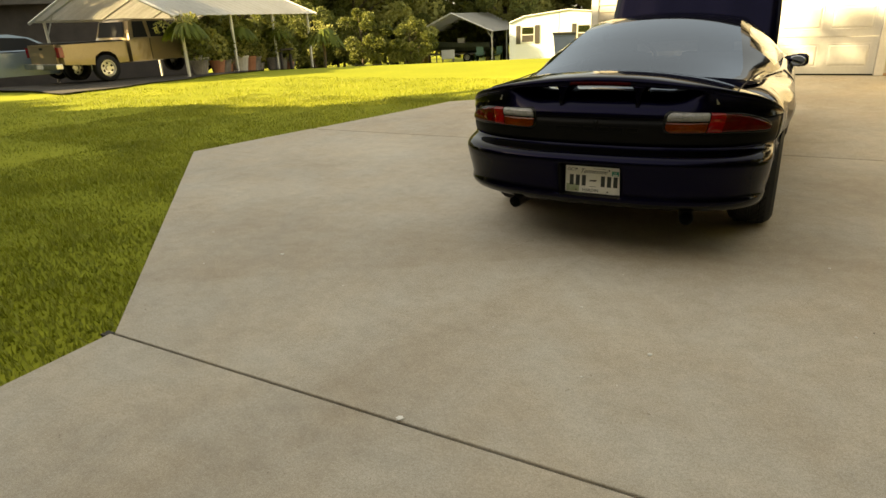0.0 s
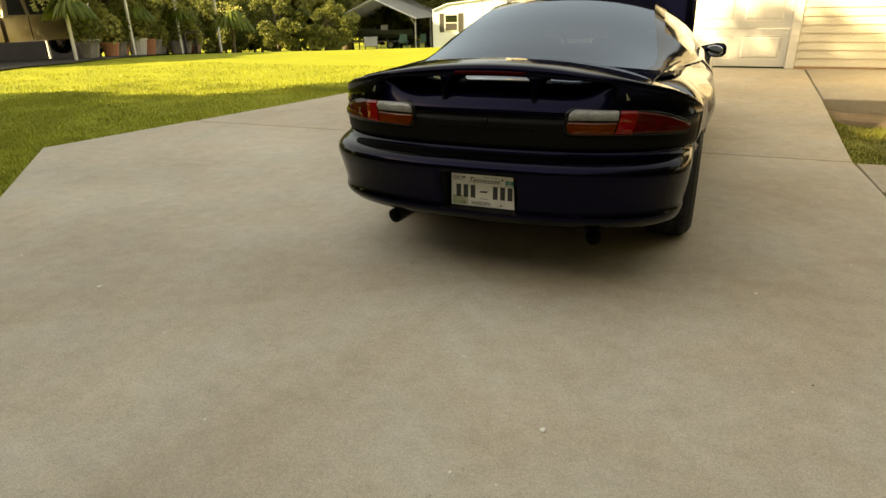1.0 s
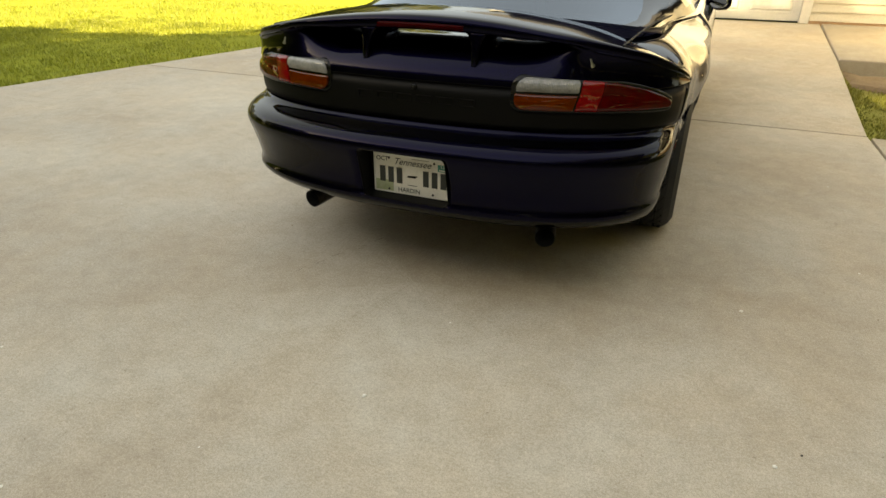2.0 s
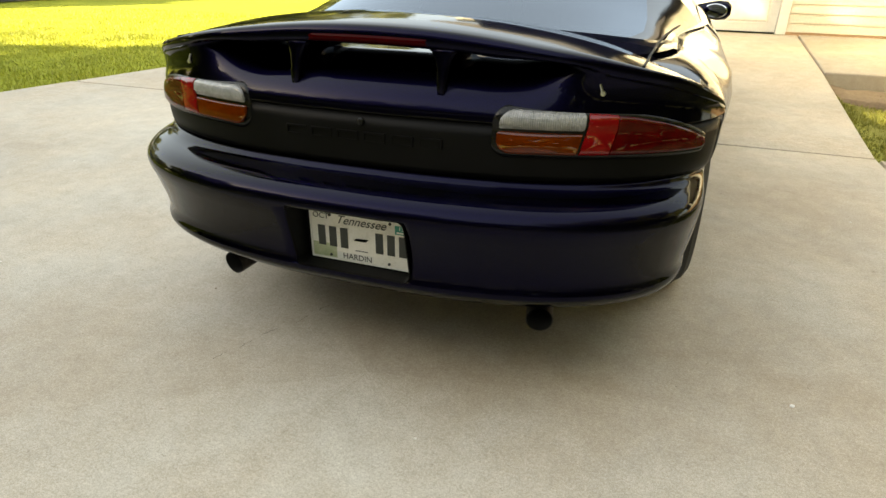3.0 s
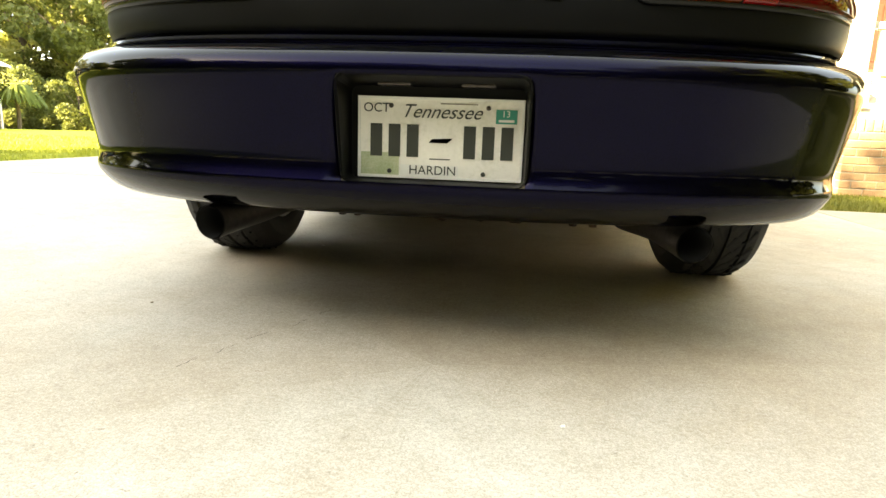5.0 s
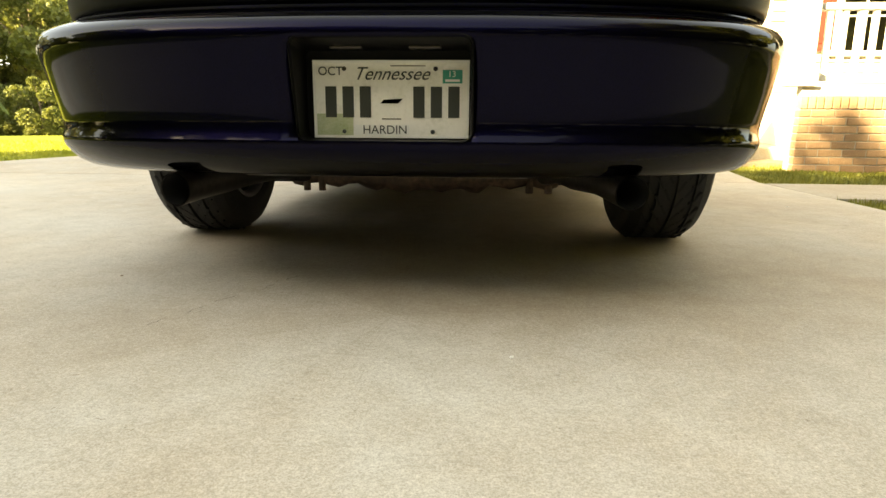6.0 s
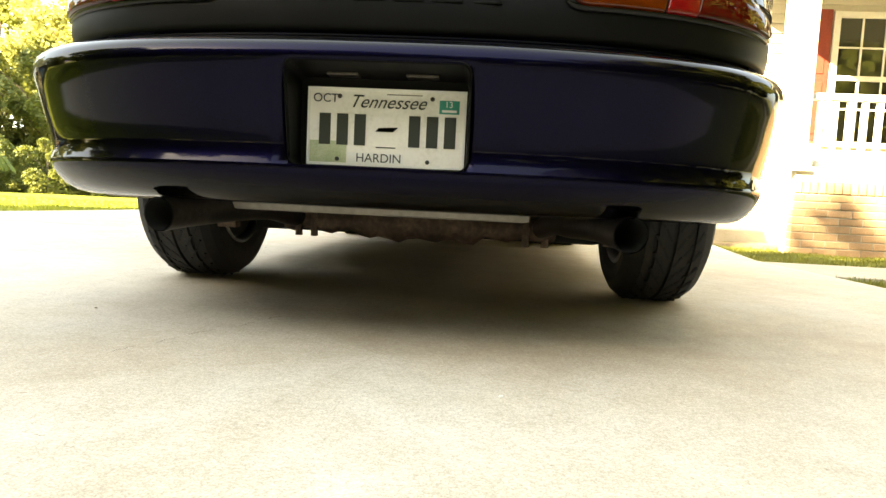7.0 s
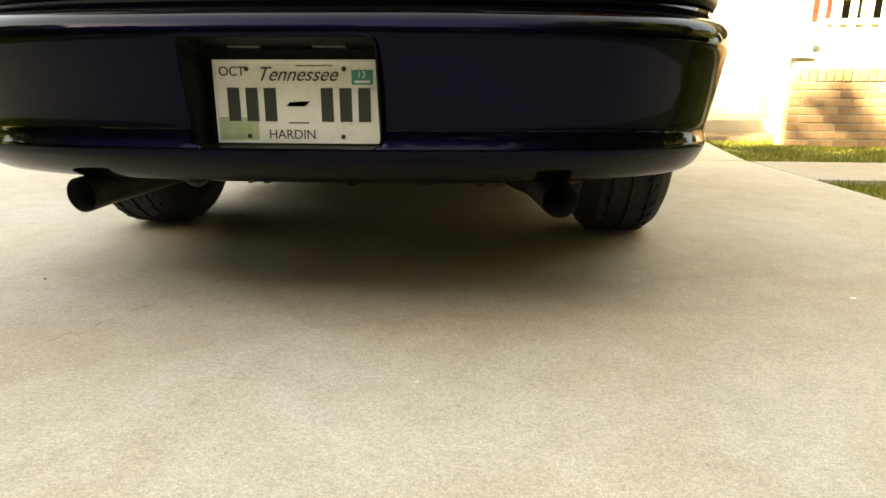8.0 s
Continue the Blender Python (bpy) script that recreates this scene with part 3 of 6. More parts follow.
# side view of the lid face under the wing and of the wing itself: height, distance forward of the tail
LID = [(0.7705, 0.000), (0.780, 0.001), (0.792, 0.005), (0.804, 0.012), (0.816, 0.021), (0.828, 0.032), (0.840, 0.045), (0.851, 0.060), (0.861, 0.077), (0.870, 0.096), (0.878, 0.118), (0.888, 0.145), (0.894, 0.18), (0.897, 0.23), (0.898, 0.29)]
WING = [(0.930, 0.29), (0.928, 0.22), (0.926, 0.15), (0.925, 0.10), (0.925, 0.070), (0.927, 0.054), (0.932, 0.046), (0.942, 0.043), (0.953, 0.044), (0.963, 0.047), (0.970, 0.053), (0.974, 0.064),
        (0.978, 0.09), (0.983, 0.15), (0.988, 0.23), (0.990, 0.30), (0.982, 0.345), (0.955, 0.35), (0.935, 0.325)]
TIP = 0.882


def wing_point(x, z, back, k):
    """A point of the wing's section k rows along it, flush with the tail towards the ends."""
    u = abs(x) / TIP
    flush = smooth(0.30, 0.58, abs(x))
    bend = max(0.0, (u - 0.82) / 0.18)
    top = 0.974 - 0.128 * u ** 2 - 0.070 * (1 - math.sqrt(max(0.0, 1 - bend ** 2)))
    lip = min(0.026, 0.3 * (top - 0.7705))
    if k < 0:
        rise_z, fwd = z - 0.045 * u ** 2 * (z - 0.77) / 0.12, back
    else:
        low_part = min(1.0, max(0.0, (z - 0.925) / 0.049))
        rise_z = z - 0.085 * u ** 2 * (1 - low_part) - (0.974 - top) * low_part
        fwd = (back - 0.044 * smooth(0.2, 0.75, u)) * (1 - 0.72 * smooth(0.62, 0.95, u) if k > 11 else 1)
    if k <= 11:
        if k < 0:
            end_z = 0.7705 + (top - lip - 0.7705) * (k + len(LID)) / (len(LID) - 1)
        else:
            end_z = top - lip + lip * (0.31 * k / 5 if k < 6 else 0.31 + 0.69 * (k - 5) / 6)
        v = min(1.0, (end_z - 0.7705) / (top - 0.7705))
        end_f = 0.016 * math.sin(math.pi * v) + (0.012 * ((v - 0.86) / 0.14) ** 2 if v > 0.86 else 0)
        rise_z += (end_z - rise_z) * flush
        fwd += (end_f - fwd) * flush
    elif k >= 16:
        rise_z -= (0.05 + 0.06 * flush) * flush * (k - 15) / 3
    line = 0.060 + tail_line(x) * (1 - 0.45 * min(1.0, max(0.0, fwd) / 0.3))
    return (x, line + fwd - (0.02 * smooth(0.5, 1.0, u) * max(0, k - 11) / 8 if k > 11 else 0), rise_z - (0.03 * smooth(0.5, 1.0, u) * (k - 11) / 5 if 11 < k < 17 else 0))


def build_spoiler(car):
    xs = [TIP * math.sin(math.pi / 2 * k / 52) for k in range(-52, 53)]
    rows = [(z, b, k - len(LID)) for k, (z, b) in enumerate(LID)] + [(z, b, k) for k, (z, b) in enumerate(WING)]
    n, first = len(rows), len(LID)
    vs = [wing_point(x, z, b, k) for x in xs for z, b, k in rows]
    fs = []
    for i in range(len(xs) - 1):
        for j in range(n - 1):
            # the slots are open between the lid and the wing
            if j == first - 1 and max(abs(xs[i]), abs(xs[i + 1])) < 0.50:
                continue
            fs.append((i * n + j, (i + 1) * n + j, (i + 1) * n + j + 1, i * n + j + 1))
        fs.append((i * n + n - 1, (i + 1) * n + n - 1, (i + 1) * n + first, i * n + first))
    fs += [tuple(range(n)), tuple(range((len(xs) - 1) * n, len(xs) * n))[::-1]]
    sp = mesh_ob("spoiler", vs, fs, PAINT, car, "arched rear spoiler on two flared posts", smooth=True)
    bm = bmesh.new()
    bm.from_mesh(sp.data)
    bmesh.ops.recalc_face_normals(bm, faces=bm.faces[:])
    bm.to_mesh(sp.data)
    bm.free()
    for x in (-0.205, 0.205):
        bm = bmesh.new()
        prof = [(0.010, 0.812, 0.090), (0.012, 0.835, 0.088), (0.014, 0.86, 0.092), (0.017, 0.885, 0.098), (0.023, 0.905, 0.103), (0.032, 0.918, 0.107), (0.048, 0.927, 0.112)]
        rows = []
        for w, z, y0 in prof:
            rows.append([bm.verts.new((x + sx * w, y0 + dy, z)) for sx, dy in ((-1, 0.22), (-1, 0.012), (-0.7, 0.002), (0.7, 0.002), (1, 0.012), (1, 0.22))])
        for r0, r1 in zip(rows, rows[1:]):
            for k in range(6):
                bm.faces.new((r0[k], r0[(k + 1) % 6], r1[(k + 1) % 6], r1[k]))
        bm.faces.new(rows[0][::-1])
        bm.faces.new(rows[-1])
        part("post", bm, PAINT, sp, smooth=True)
    vs = []
    for i in range(5):
        for j in range(25):
            x = -0.165 + 0.33 * j / 24
            u = abs(x) / TIP
            z = 0.932 + 0.018 * i / 4 - 0.055 * u ** 2
            vs.append((x, 0.0975 + 0.16 * x * x + (0.006 if i in (0, 4) or j in (0, 24) else 0), z))
    mesh_ob("brake_light", vs, grid_faces(5, 25), REDLENS3, sp, "slim dark red high brake light strip", smooth=True)
    for s in (-1, 1):
        bm = tubebm([(s * 0.592, 0.19, 0.842), (s * 0.588, 0.144, 0.845)], [0.008, 0.006], 10)
        tube(bm, [(s * 0.588, 0.146, 0.845), (s * 0.580, 0.146, 0.866)], [0.004, 0.0025], 8)
        part("stop_pin", bm, ALLOY, sp, "small bright stop pin")


GREEN = [  # y, crown height, edge half width, edge drop
    (0.70, 0.924, 0.52, 0.022), (0.77, 0.946, 0.60, 0.04), (0.86, 0.976, 0.632, 0.06), (1.0, 1.022, 0.632, 0.08), (1.15, 1.066, 0.618, 0.085), (1.3, 1.114, 0.60, 0.085), (1.45, 1.158, 0.58, 0.08),
    (1.6, 1.20, 0.56, 0.075), (1.72, 1.229, 0.545, 0.07), (1.74, 1.233, 0.543, 0.07), (1.9, 1.257, 0.535, 0.06), (2.1, 1.27, 0.535, 0.055), (2.3, 1.266, 0.545, 0.055), (2.42, 1.25, 0.555, 0.055), (2.44, 1.246, 0.557, 0.055),
    (2.65, 1.172, 0.60, 0.06), (2.9, 1.074, 0.655, 0.06), (3.1, 0.99, 0.70, 0.055), (3.28, 0.915, 0.73, 0.03)]


def green_section(y, crown, edge, drop):
    ze = crown - drop
    zb = 0.884 + 0.006 * smooth(0.8, 2.0, y)
    ze = max(ze, zb + 0.004)
    xb = 0.735 + 0.10 * smooth(1.05, 1.6, y)
    right = []
    for k in range(7):
        t = k / 6
        right.append((xb + (edge - xb) * t + 0.03 * math.sin(math.pi * t) * min(1, (ze - zb) / 0.2), y, zb + (ze - zb) * t ** 0.95))
    for k in range(1, 9):
        t = k / 8
        right.append((edge * (1 - t), y, ze + (crown - ze) * (1 - (1 - t) ** 2.2)))
    return [(-x, yy, z) for x, yy, z in right] + [p for p in reversed(right[:-1])]


def build_greenhouse(car):
    secs = [green_section(*g) for g in GREEN]
    n = len(secs[0])
    flat = [Vector(p) for s in secs for p in s]
    out = {}
    for i in range(len(secs) - 1):
        ym = (GREEN[i][0] + GREEN[i + 1][0]) / 2
        for j in range(n - 1):
            c = min(j, n - 2 - j)
            side = "left" if j < n / 2 else "right"
            if c >= 6:
                name = "hatch_glass" if ym < 1.73 else ("roof" if ym < 2.43 else "windshield")
            elif 1.45 < ym < 2.8 and 1 <= c <= 4:
                name = "side_window_" + side
            else:
                name = "pillar_" + side
            out.setdefault(name, []).append((i * n + j, i * n + j + 1, (i + 1) * n + j + 1, (i + 1) * n + j))
    for name, fs in out.items():
        used = sorted({v for f in fs for v in f})
        idx = {v: q for q, v in enumerate(used)}
        data = ([flat[v] for v in used], [[idx[v] for v in f] for f in fs])
        base = name.replace("_left", "").replace("_right", "")
        m = {"hatch_glass": HATCHGLASS, "windshield": AUTOGLASS, "side_window": AUTOGLASS}.get(base, PAINT)
        ob = mesh_ob(base, data[0], data[1], m, car, {"hatch_glass": "large curved tinted hatch glass"}.get(base, ""), smooth=True)
        if m is not PAINT:
            ob.visible_shadow = False


def build_wheel(car, x, y, back):
    s = 1 if x > 0 else -1
    wheel = new("wheel")
    wheel.parent = car
    wheel.matrix_basis = pose(x, y, 0.325)
    r, h = 0.325, 0.125 if back else 0.12
    prof = [(0.205, -h + 0.012), (0.23, -h), (0.27, -h - 0.004), (0.30, -h + 0.012), (0.318, -h + 0.036)]
    for g in (-0.055, 0.0, 0.055):
        prof += [(r - 0.001, g - 0.026), (r, g - 0.007), (r - 0.009, g - 0.005), (r - 0.009, g + 0.005), (r, g + 0.007)]
    prof += [(0.318, h - 0.036), (0.30, h - 0.012), (0.27, h + 0.004), (0.23, h), (0.205, h - 0.012)]
    bm = lathe(bmesh.new(), prof, "x", 64)
    tyre = part("tyre", bm, RUBBER, wheel, smooth=False)
    if back:
        cuts = {}
        for q in (-1, 1):
            for k in range(34):
                m = Matrix.Rotation(2 * math.pi * (k + 0.5 * (q > 0)) / 34, 4, "X")
                if q not in cuts:
                    bm = bmesh.new()
                    for w in range(3):
                        b0 = Matrix.Rotation(0.055 * w, 4, "X") @ Matrix.Translation((q * (0.02 + 0.026 * w), 0, r - 0.0022 - (0.006 if w == 3 else 0))) @ Matrix.Rotation(q * 1.1, 4, "Z")
                        box(bm, -0.021, 0.021, -0.0034, 0.0034, -0.004, 0.0027, m=b0)
                    ob = part("tread_groove", bm, GAPBLK, tyre)
                    cuts[q] = ob.data
                else:
                    ob = new("tread_groove", cuts[q])
                    ob.parent = tyre
                ob.matrix_basis = m
    bm = lathe(bmesh.new(), [(0.207, -h + 0.012), (0.207, h - 0.012), (0.198, h - 0.006), (0.185, h - 0.03), (0.182, -h + 0.03), (0.198, -h + 0.006), (0.207, -h + 0.012)], "x", 40)
    rim = part("rim", bm, ALLOY, wheel, smooth=True)
    bm = bmesh.new()
    for k in range(5):
        m = Matrix.Rotation(2 * math.pi * k / 5, 4, "X")
        box(bm, s * (h - 0.055), s * (h - 0.03), -0.034, 0.034, 0.03, 0.19, 0.008, m)
    lathe(bm, [(0.0, s * (h - 0.028)), (0.045, s * (h - 0.03)), (0.05, s * (h - 0.06)), (0.0, s * (h - 0.06))], "x", 20)
    part("spokes", bm, ALLOY, rim)
    # black disc added to darken the inside of the rim, in place of shade
    part("wheel_shade_disc", lathe(bmesh.new(), [(0.0, -s * 0.085), (0.19, -s * 0.085), (0.195, -s * 0.05), (0.0, -s * 0.05)], "x", 32), GAPBLK, wheel)
    part("brake_disc", lathe(bmesh.new(), [(0.0, -0.02), (0.14, -0.02), (0.14, 0.0), (0.0, 0.0)], "x", 28), RUST, wheel)


def build_plate(car):
    pl = part("licence_plate", boxbm(-0.1525, 0.1525, 0.0, 0.002, 0.3655, 0.513, 0.0), PLATE, car, "white state number plate with dark characters and a green sticker")
    bm = bmesh.new()
    for a in ((-0.1525, 0.1525, 0.3655, 0.370), (-0.1525, 0.1525, 0.5085, 0.513), (-0.1525, -0.148, 0.370, 0.5085), (0.148, 0.1525, 0.370, 0.5085)):
        box(bm, a[0], a[1], -0.003, -0.0003, a[2], a[3], 0.0008)
    part("raised_rim", bm, PLATEW, pl)
    part("hill_print", boxbm(-0.147, -0.075, -0.0009, -0.0004, 0.371, 0.412), PLATEG, pl)
    face = lambda x, z, y=-0.0014: Matrix.Translation((x, y, z)) @ pose(0, 0, 0, 90)
    for x in (-0.118, -0.084, -0.050, 0.055, 0.089, 0.123):
        part("character_bar", boxbm(x - 0.011, x + 0.011, -0.0022, -0.0006, 0.405, 0.464, 0.0006), INK, pl)
    bm = bmesh.new()
    f = bm.faces.new([bm.verts.new(p) for p in ((-0.020, -0.0022, 0.432), (0.014, -0.0022, 0.432), (0.024, -0.0022, 0.441), (-0.014, -0.0022, 0.439))])
    bmesh.ops.solidify(bm, geom=[f], thickness=0.0012)
    part("state_outline_dash", bm, INK, pl)
    part("thin_line", boxbm(-0.018, 0.020, -0.0012, -0.0006, 0.4015, 0.4035), INK, pl)
    text_mesh("state_word", "Tennessee", 0.0345, INK, pl, face(0.0, 0.487), shear=0.45, label="dark script word")
    text_mesh("month_word", "OCT", 0.023, INK, pl, face(-0.118, 0.492))
    part("county_strip", boxbm(-0.073, 0.036, -0.0012, -0.0005, 0.371, 0.391), PLATEW, pl)
    text_mesh("county_word", "HARDIN", 0.0235, INK, pl, face(-0.012, 0.381, -0.0018))
    st = part("sticker", boxbm(0.101, 0.139, -0.0012, -0.0005, 0.470, 0.495), STICKER, pl, "small green year sticker")
    text_mesh("year_number", "13", 0.016, PLATEW, st, face(0.119, 0.487, -0.0016))
    part("sticker_bar", boxbm(0.106, 0.134, -0.0016, -0.0010, 0.473, 0.4775), PLATEW, st)
    part("fine_print", boxbm(0.0, 0.068, -0.0011, -0.0006, 0.5015, 0.5035), CLUTTER, pl)
    for x, z in ((-0.091, 0.497), (0.087, 0.497), (-0.093, 0.378), (0.082, 0.378)):
        part("screw", lathe(bmesh.new(), [(0.0, -0.004), (0.0035, -0.0036), (0.0045, -0.0004)], "y", 12, (x, 0, z)), STEEL if z > 0.45 else INK, pl)
    return pl


def build_bumper_plate_recess(car):
    """A dark well with a rolled rim round the plate."""
    bm = bmesh.new()
    def loop(dx, dz0, dz1, y, r):
        pts = []
        for cx, cz, a0 in ((dx - r, dz1 - r, 0), (-dx + r, dz1 - r, 90), (-dx + r, dz0 + r, 180), (dx - r, dz0 + r, 270)):
            for k in range(5):
                a = math.radians(a0 + 90 * k / 4)
                pts.append((cx + r * math.cos(a), y(cz + r * math.sin(a)), cz + r * math.sin(a)))
        return [bm.verts.new(p) for p in pts]
    yo = lambda z: float(np.interp(z, [l[0] for l in LEVELS], [l[1] for l in LEVELS]))
    loops = [loop(0.169, 0.3600, 0.550, lambda z: yo(z) + 0.004, 0.02), loop(0.167, 0.3610, 0.548, lambda z: yo(z) + 0.001, 0.02), loop(0.164, 0.3620, 0.544, lambda z: yo(z) + 0.008, 0.016),
             loop(0.1605, 0.3630, 0.531, lambda z: 0.006, 0.012)]
    n = len(loops[0])
    for a, b in zip(loops, loops[1:]):
        for k in range(n):
            bm.faces.new((a[k], a[(k + 1) % n], b[(k + 1) % n], b[k]))
    bm.faces.new(loops[-1])
    well = part("plate_recess", bm, TRIMBLK, car, "black recess round the number plate", smooth=False)
    for x in (-0.075, 0.075):
        part("plate_lamp", boxbm(x - 0.03, x + 0.03, -0.03, 0.0, 0.531, 0.5385, 0.003), STEEL, well, "small clear plate lamp")
    return well


def build_car():
    car = thing("sports_car", "dark violet two-door coupe with raised hood parked on the drive", "car", (-0.016, 0, 0))
    low = buckets(LEVELS, lambda c, i: "rear_bumper" if c.y < 0.70 else ("front_bumper" if c.y > 4.0 else ("rocker_left" if c.x < 0 else "rocker_right")))
    hole = lambda c: abs(c.x - 0.009) < 0.165 and 0.3612 < c.z < 0.545 and c.y < 0.1
    bmp = low.pop("rear_bumper")
    # the plate opening is cut out of the bumper skin
    bm = bmesh.new()
    vv = [bm.verts.new(p) for p in bmp[0]]
    for f in bmp[1]:
        bm.faces.new([vv[i] for i in f])
    for co, no in (((-0.156, 0, 0), (1, 0, 0)), ((0.174, 0, 0), (1, 0, 0)), ((0, 0, 0.3612), (0, 0, 1)), ((0, 0, 0.545), (0, 0, 1))):
        bmesh.ops.bisect_plane(bm, geom=bm.verts[:] + bm.edges[:] + bm.faces[:], plane_co=co, plane_no=no)
    bmesh.ops.delete(bm, geom=[f for f in bm.faces if hole(f.calc_center_median())], context="FACES")
    bm.verts.index_update()
    data = ([v.co.copy() for v in bm.verts], [[v.index for v in f.verts] for f in bm.faces])
    bm.free()
    skin("rear_bumper", data, PAINT, car, 0.006, "glossy violet rear bumper cover with a rounded ledge")
    shelf = buckets([(0.622, 0.062, 0.856), (0.640, 0.062, 0.862)], lambda c, i: "seam" if c.y < 0.8 else "rest")
    skin("seam", shelf["seam"], GAPBLK, car)
    build_bumper_plate_recess(car).location.x = 0.009
    for k, d in low.items():
        skin(k.replace("_left", "").replace("_right", ""), d, PAINT, car)

    def pick(c, i):
        if c.y < 0.40 and i < 5:
            return "tail_panel"
        if i == 5 and c.y < 0.40:
            return "seam"
        if c.y < 0.40 and abs(c.x) < 0.70:
            return "deck_lid"
        side = "left" if c.x < 0 else "right"
        return ("quarter_panel_" if c.y < 1.5 else "door_" if c.y < 2.84 else "fender_") + side
    names = {}
    for k, d in buckets(UPPER, pick).items():
        base = k.replace("_left", "").replace("_right", "")
        m = {"tail_panel": TRIMBLK, "seam": GAPBLK}.get(base, PAINT)
        names[k] = skin(base, d, m, car, 0.004, {"tail_panel": "matt black ribbon panel between the tail lights"}.get(base, ""))
    # deck between the tail edge and the glass
    vs, rows = [], 14
    for i in range(rows):
        y = 0.332 + (0.86 - 0.332) * (i / (rows - 1)) ** 1.5
        c = max(0.0, 1 - (max(0.0, 0.33 + DEPTH - y) / DEPTH) ** POWER) ** (1 / POWER)
        w = max(0.02, 0.74 * c)
        for j in range(25):
            x = w * (-1 + 2 * j / 24)
            vs.append((x, y, 0.886 + 0.042 * (1 - (x / w) ** 2) * smooth(0.30, 0.75, y) + 0.004 * smooth(0.3, 0.7, y)))
    mesh_ob("deck_top", vs, grid_faces(rows, 25), PAINT, car, smooth=True)
    for s in (-1, 1):
        vs = []
        for i in range(24):
            y = 0.70 + 2.6 * i / 23
            for x in (0.834, 0.815, 0.76):
                vs.append((s * (x + 0.025 - 0.118 * (1 - smooth(1.05, 1.6, y))), y, 0.885 + (0.005 if x < 0.83 else 0) + 0.006 * smooth(0.8, 2.0, y) - 0.05 * smooth(2.9, 3.3, y)))
        mesh_ob("belt_line", vs, grid_faces(24, 3), PAINT, car, smooth=True)
    build_greenhouse(car)
    build_spoiler(car)
    for s in (-1, 1):
        build_taillight(car, s)
    # maker's word moulded in the panel, as plain raised bars
    for k in range(6):
        x = -0.190 + 0.0765 * k
        th = math.copysign(th_of(x), x)
        p = tail_point(th, 0.706, 0.0)
        bm = bmesh.new()
        m = Matrix.Translation(p) @ Matrix.Rotation(-0.04 * x / 0.25, 4, "Z")
        for z0, z1 in ((-0.0135, -0.0085), (0.0085, 0.0135)):
            box(bm, -0.031, 0.031, -0.0035, 0.004, z0, z1, 0.0015, m)
        box(bm, -0.031, -0.026, -0.0035, 0.004, -0.009, 0.009, 0.0015, m)
        if k:
            box(bm, 0.026, 0.031, -0.0035, 0.004, -0.009, 0.009, 0.0015, m)
        part("raised_bar", bm, TRIMBLK, names["tail_panel"])
    part("lock", lathe(bmesh.new(), [(0.0, -0.004), (0.008, -0.004), (0.011, 0.0), (0.012, 0.006)], "y", 20, (0, 0.056, 0.744)), LOCKBLK, names["tail_panel"], "round boot lock")
    part("lock_slot", boxbm(-0.0015, 0.0015, 0.0505, 0.053, 0.738, 0.75), GAPBLK, names["tail_panel"])
    build_plate(car).location.x = 0.015
    # cut line between the hatch and the quarter panel
    for s in (-1, 1):
        line = [(0.652, 0.203, 0.815), (0.656, 0.207, 0.85), (0.662, 0.200, 0.885), (0.668, 0.207, 0.903), (0.672, 0.30, 0.904), (0.676, 0.45, 0.904), (0.685, 0.65, 0.905), (0.70, 0.86, 0.907), (0.725, 1.1, 0.906), (0.775, 1.45, 0.904)]
        part("cut_line", tubebm([(s * x, y, z) for x, y, z in line], 0.0036, 6), GAPBLK, car)
        # folded lower lip of the bumper at its ends, bounce light painted tan
        vs = []
        for k in range(17):
            th = s * math.radians(30 + 50 * k / 16)
            x0, y0 = rear_plan(0.834, 0.112, th)
            x1, y1 = rear_plan(0.735, 0.19, th)
            vs += [(x0, y0, 0.2835), (x1, y1, 0.298 + 0.004 * math.sin(k * 1.9))]
        lip = mesh_ob("lower_lip", vs, grid_faces(17, 2), SCUFFBOUNCE, car, "scuffed pale lower lip of the bumper")
        md = lip.modifiers.new("thickness", "SOLIDIFY")
        md.thickness = 0.004
    # raised hood hinged at the windshield
    vs = []
    a = radians(66)
    for i in range(13):
        t = 1.28 * i / 12
        for j in range(17):
            u = -1 + 2 * j / 16
            w = 0.76 - 0.10 * (i / 12) ** 2
            crown = 0.035 * (1 - u * u) + (0.012 if 0.3 < abs(u) < 0.55 else 0)
            vs.append((w * u, 3.30 + t * math.cos(a) - crown * math.sin(a), 0.93 + t * math.sin(a) + crown * math.cos(a)))
    hood = mesh_ob("hood", vs, grid_faces(13, 17), PAINT, car, "raised hood propped open", smooth=True)
    md = hood.modifiers.new("thickness", "SOLIDIFY")
    md.thickness = 0.03
    part("engine", boxbm(-0.62, 0.62, 3.35, 4.5, 0.35, 0.72, 0.05), CLUTTER, car)
    # mirrors, handles, antenna
    for s in (-1, 1):
        bm = bmesh.new()
        prof = [(0.0, 0.03), (0.055, 0.045), (0.11, 0.055), (0.155, 0.05), (0.175, 0.03)]
        rows = []
        for d, r in prof:
            rows.append([bm.verts.new((s * (0.835 + d), 2.60 + 0.075 * math.cos(2 * math.pi * k / 16) * (0.6 if math.cos(2 * math.pi * k / 16) < 0 else 1.0), 0.872 + 0.01 * d + r * 0.95 * math.sin(2 * math.pi * k / 16))) for k in range(16)])
        for r0, r1 in zip(rows, rows[1:]):
            for k in range(16):
                bm.faces.new((r0[k], r0[(k + 1) % 16], r1[(k + 1) % 16], r1[k]))
        bm.faces.new(rows[0])
        bm.faces.new(rows[-1])
        mir = part("door_mirror", bm, PAINT, car, "rounded door mirror", smooth=True)
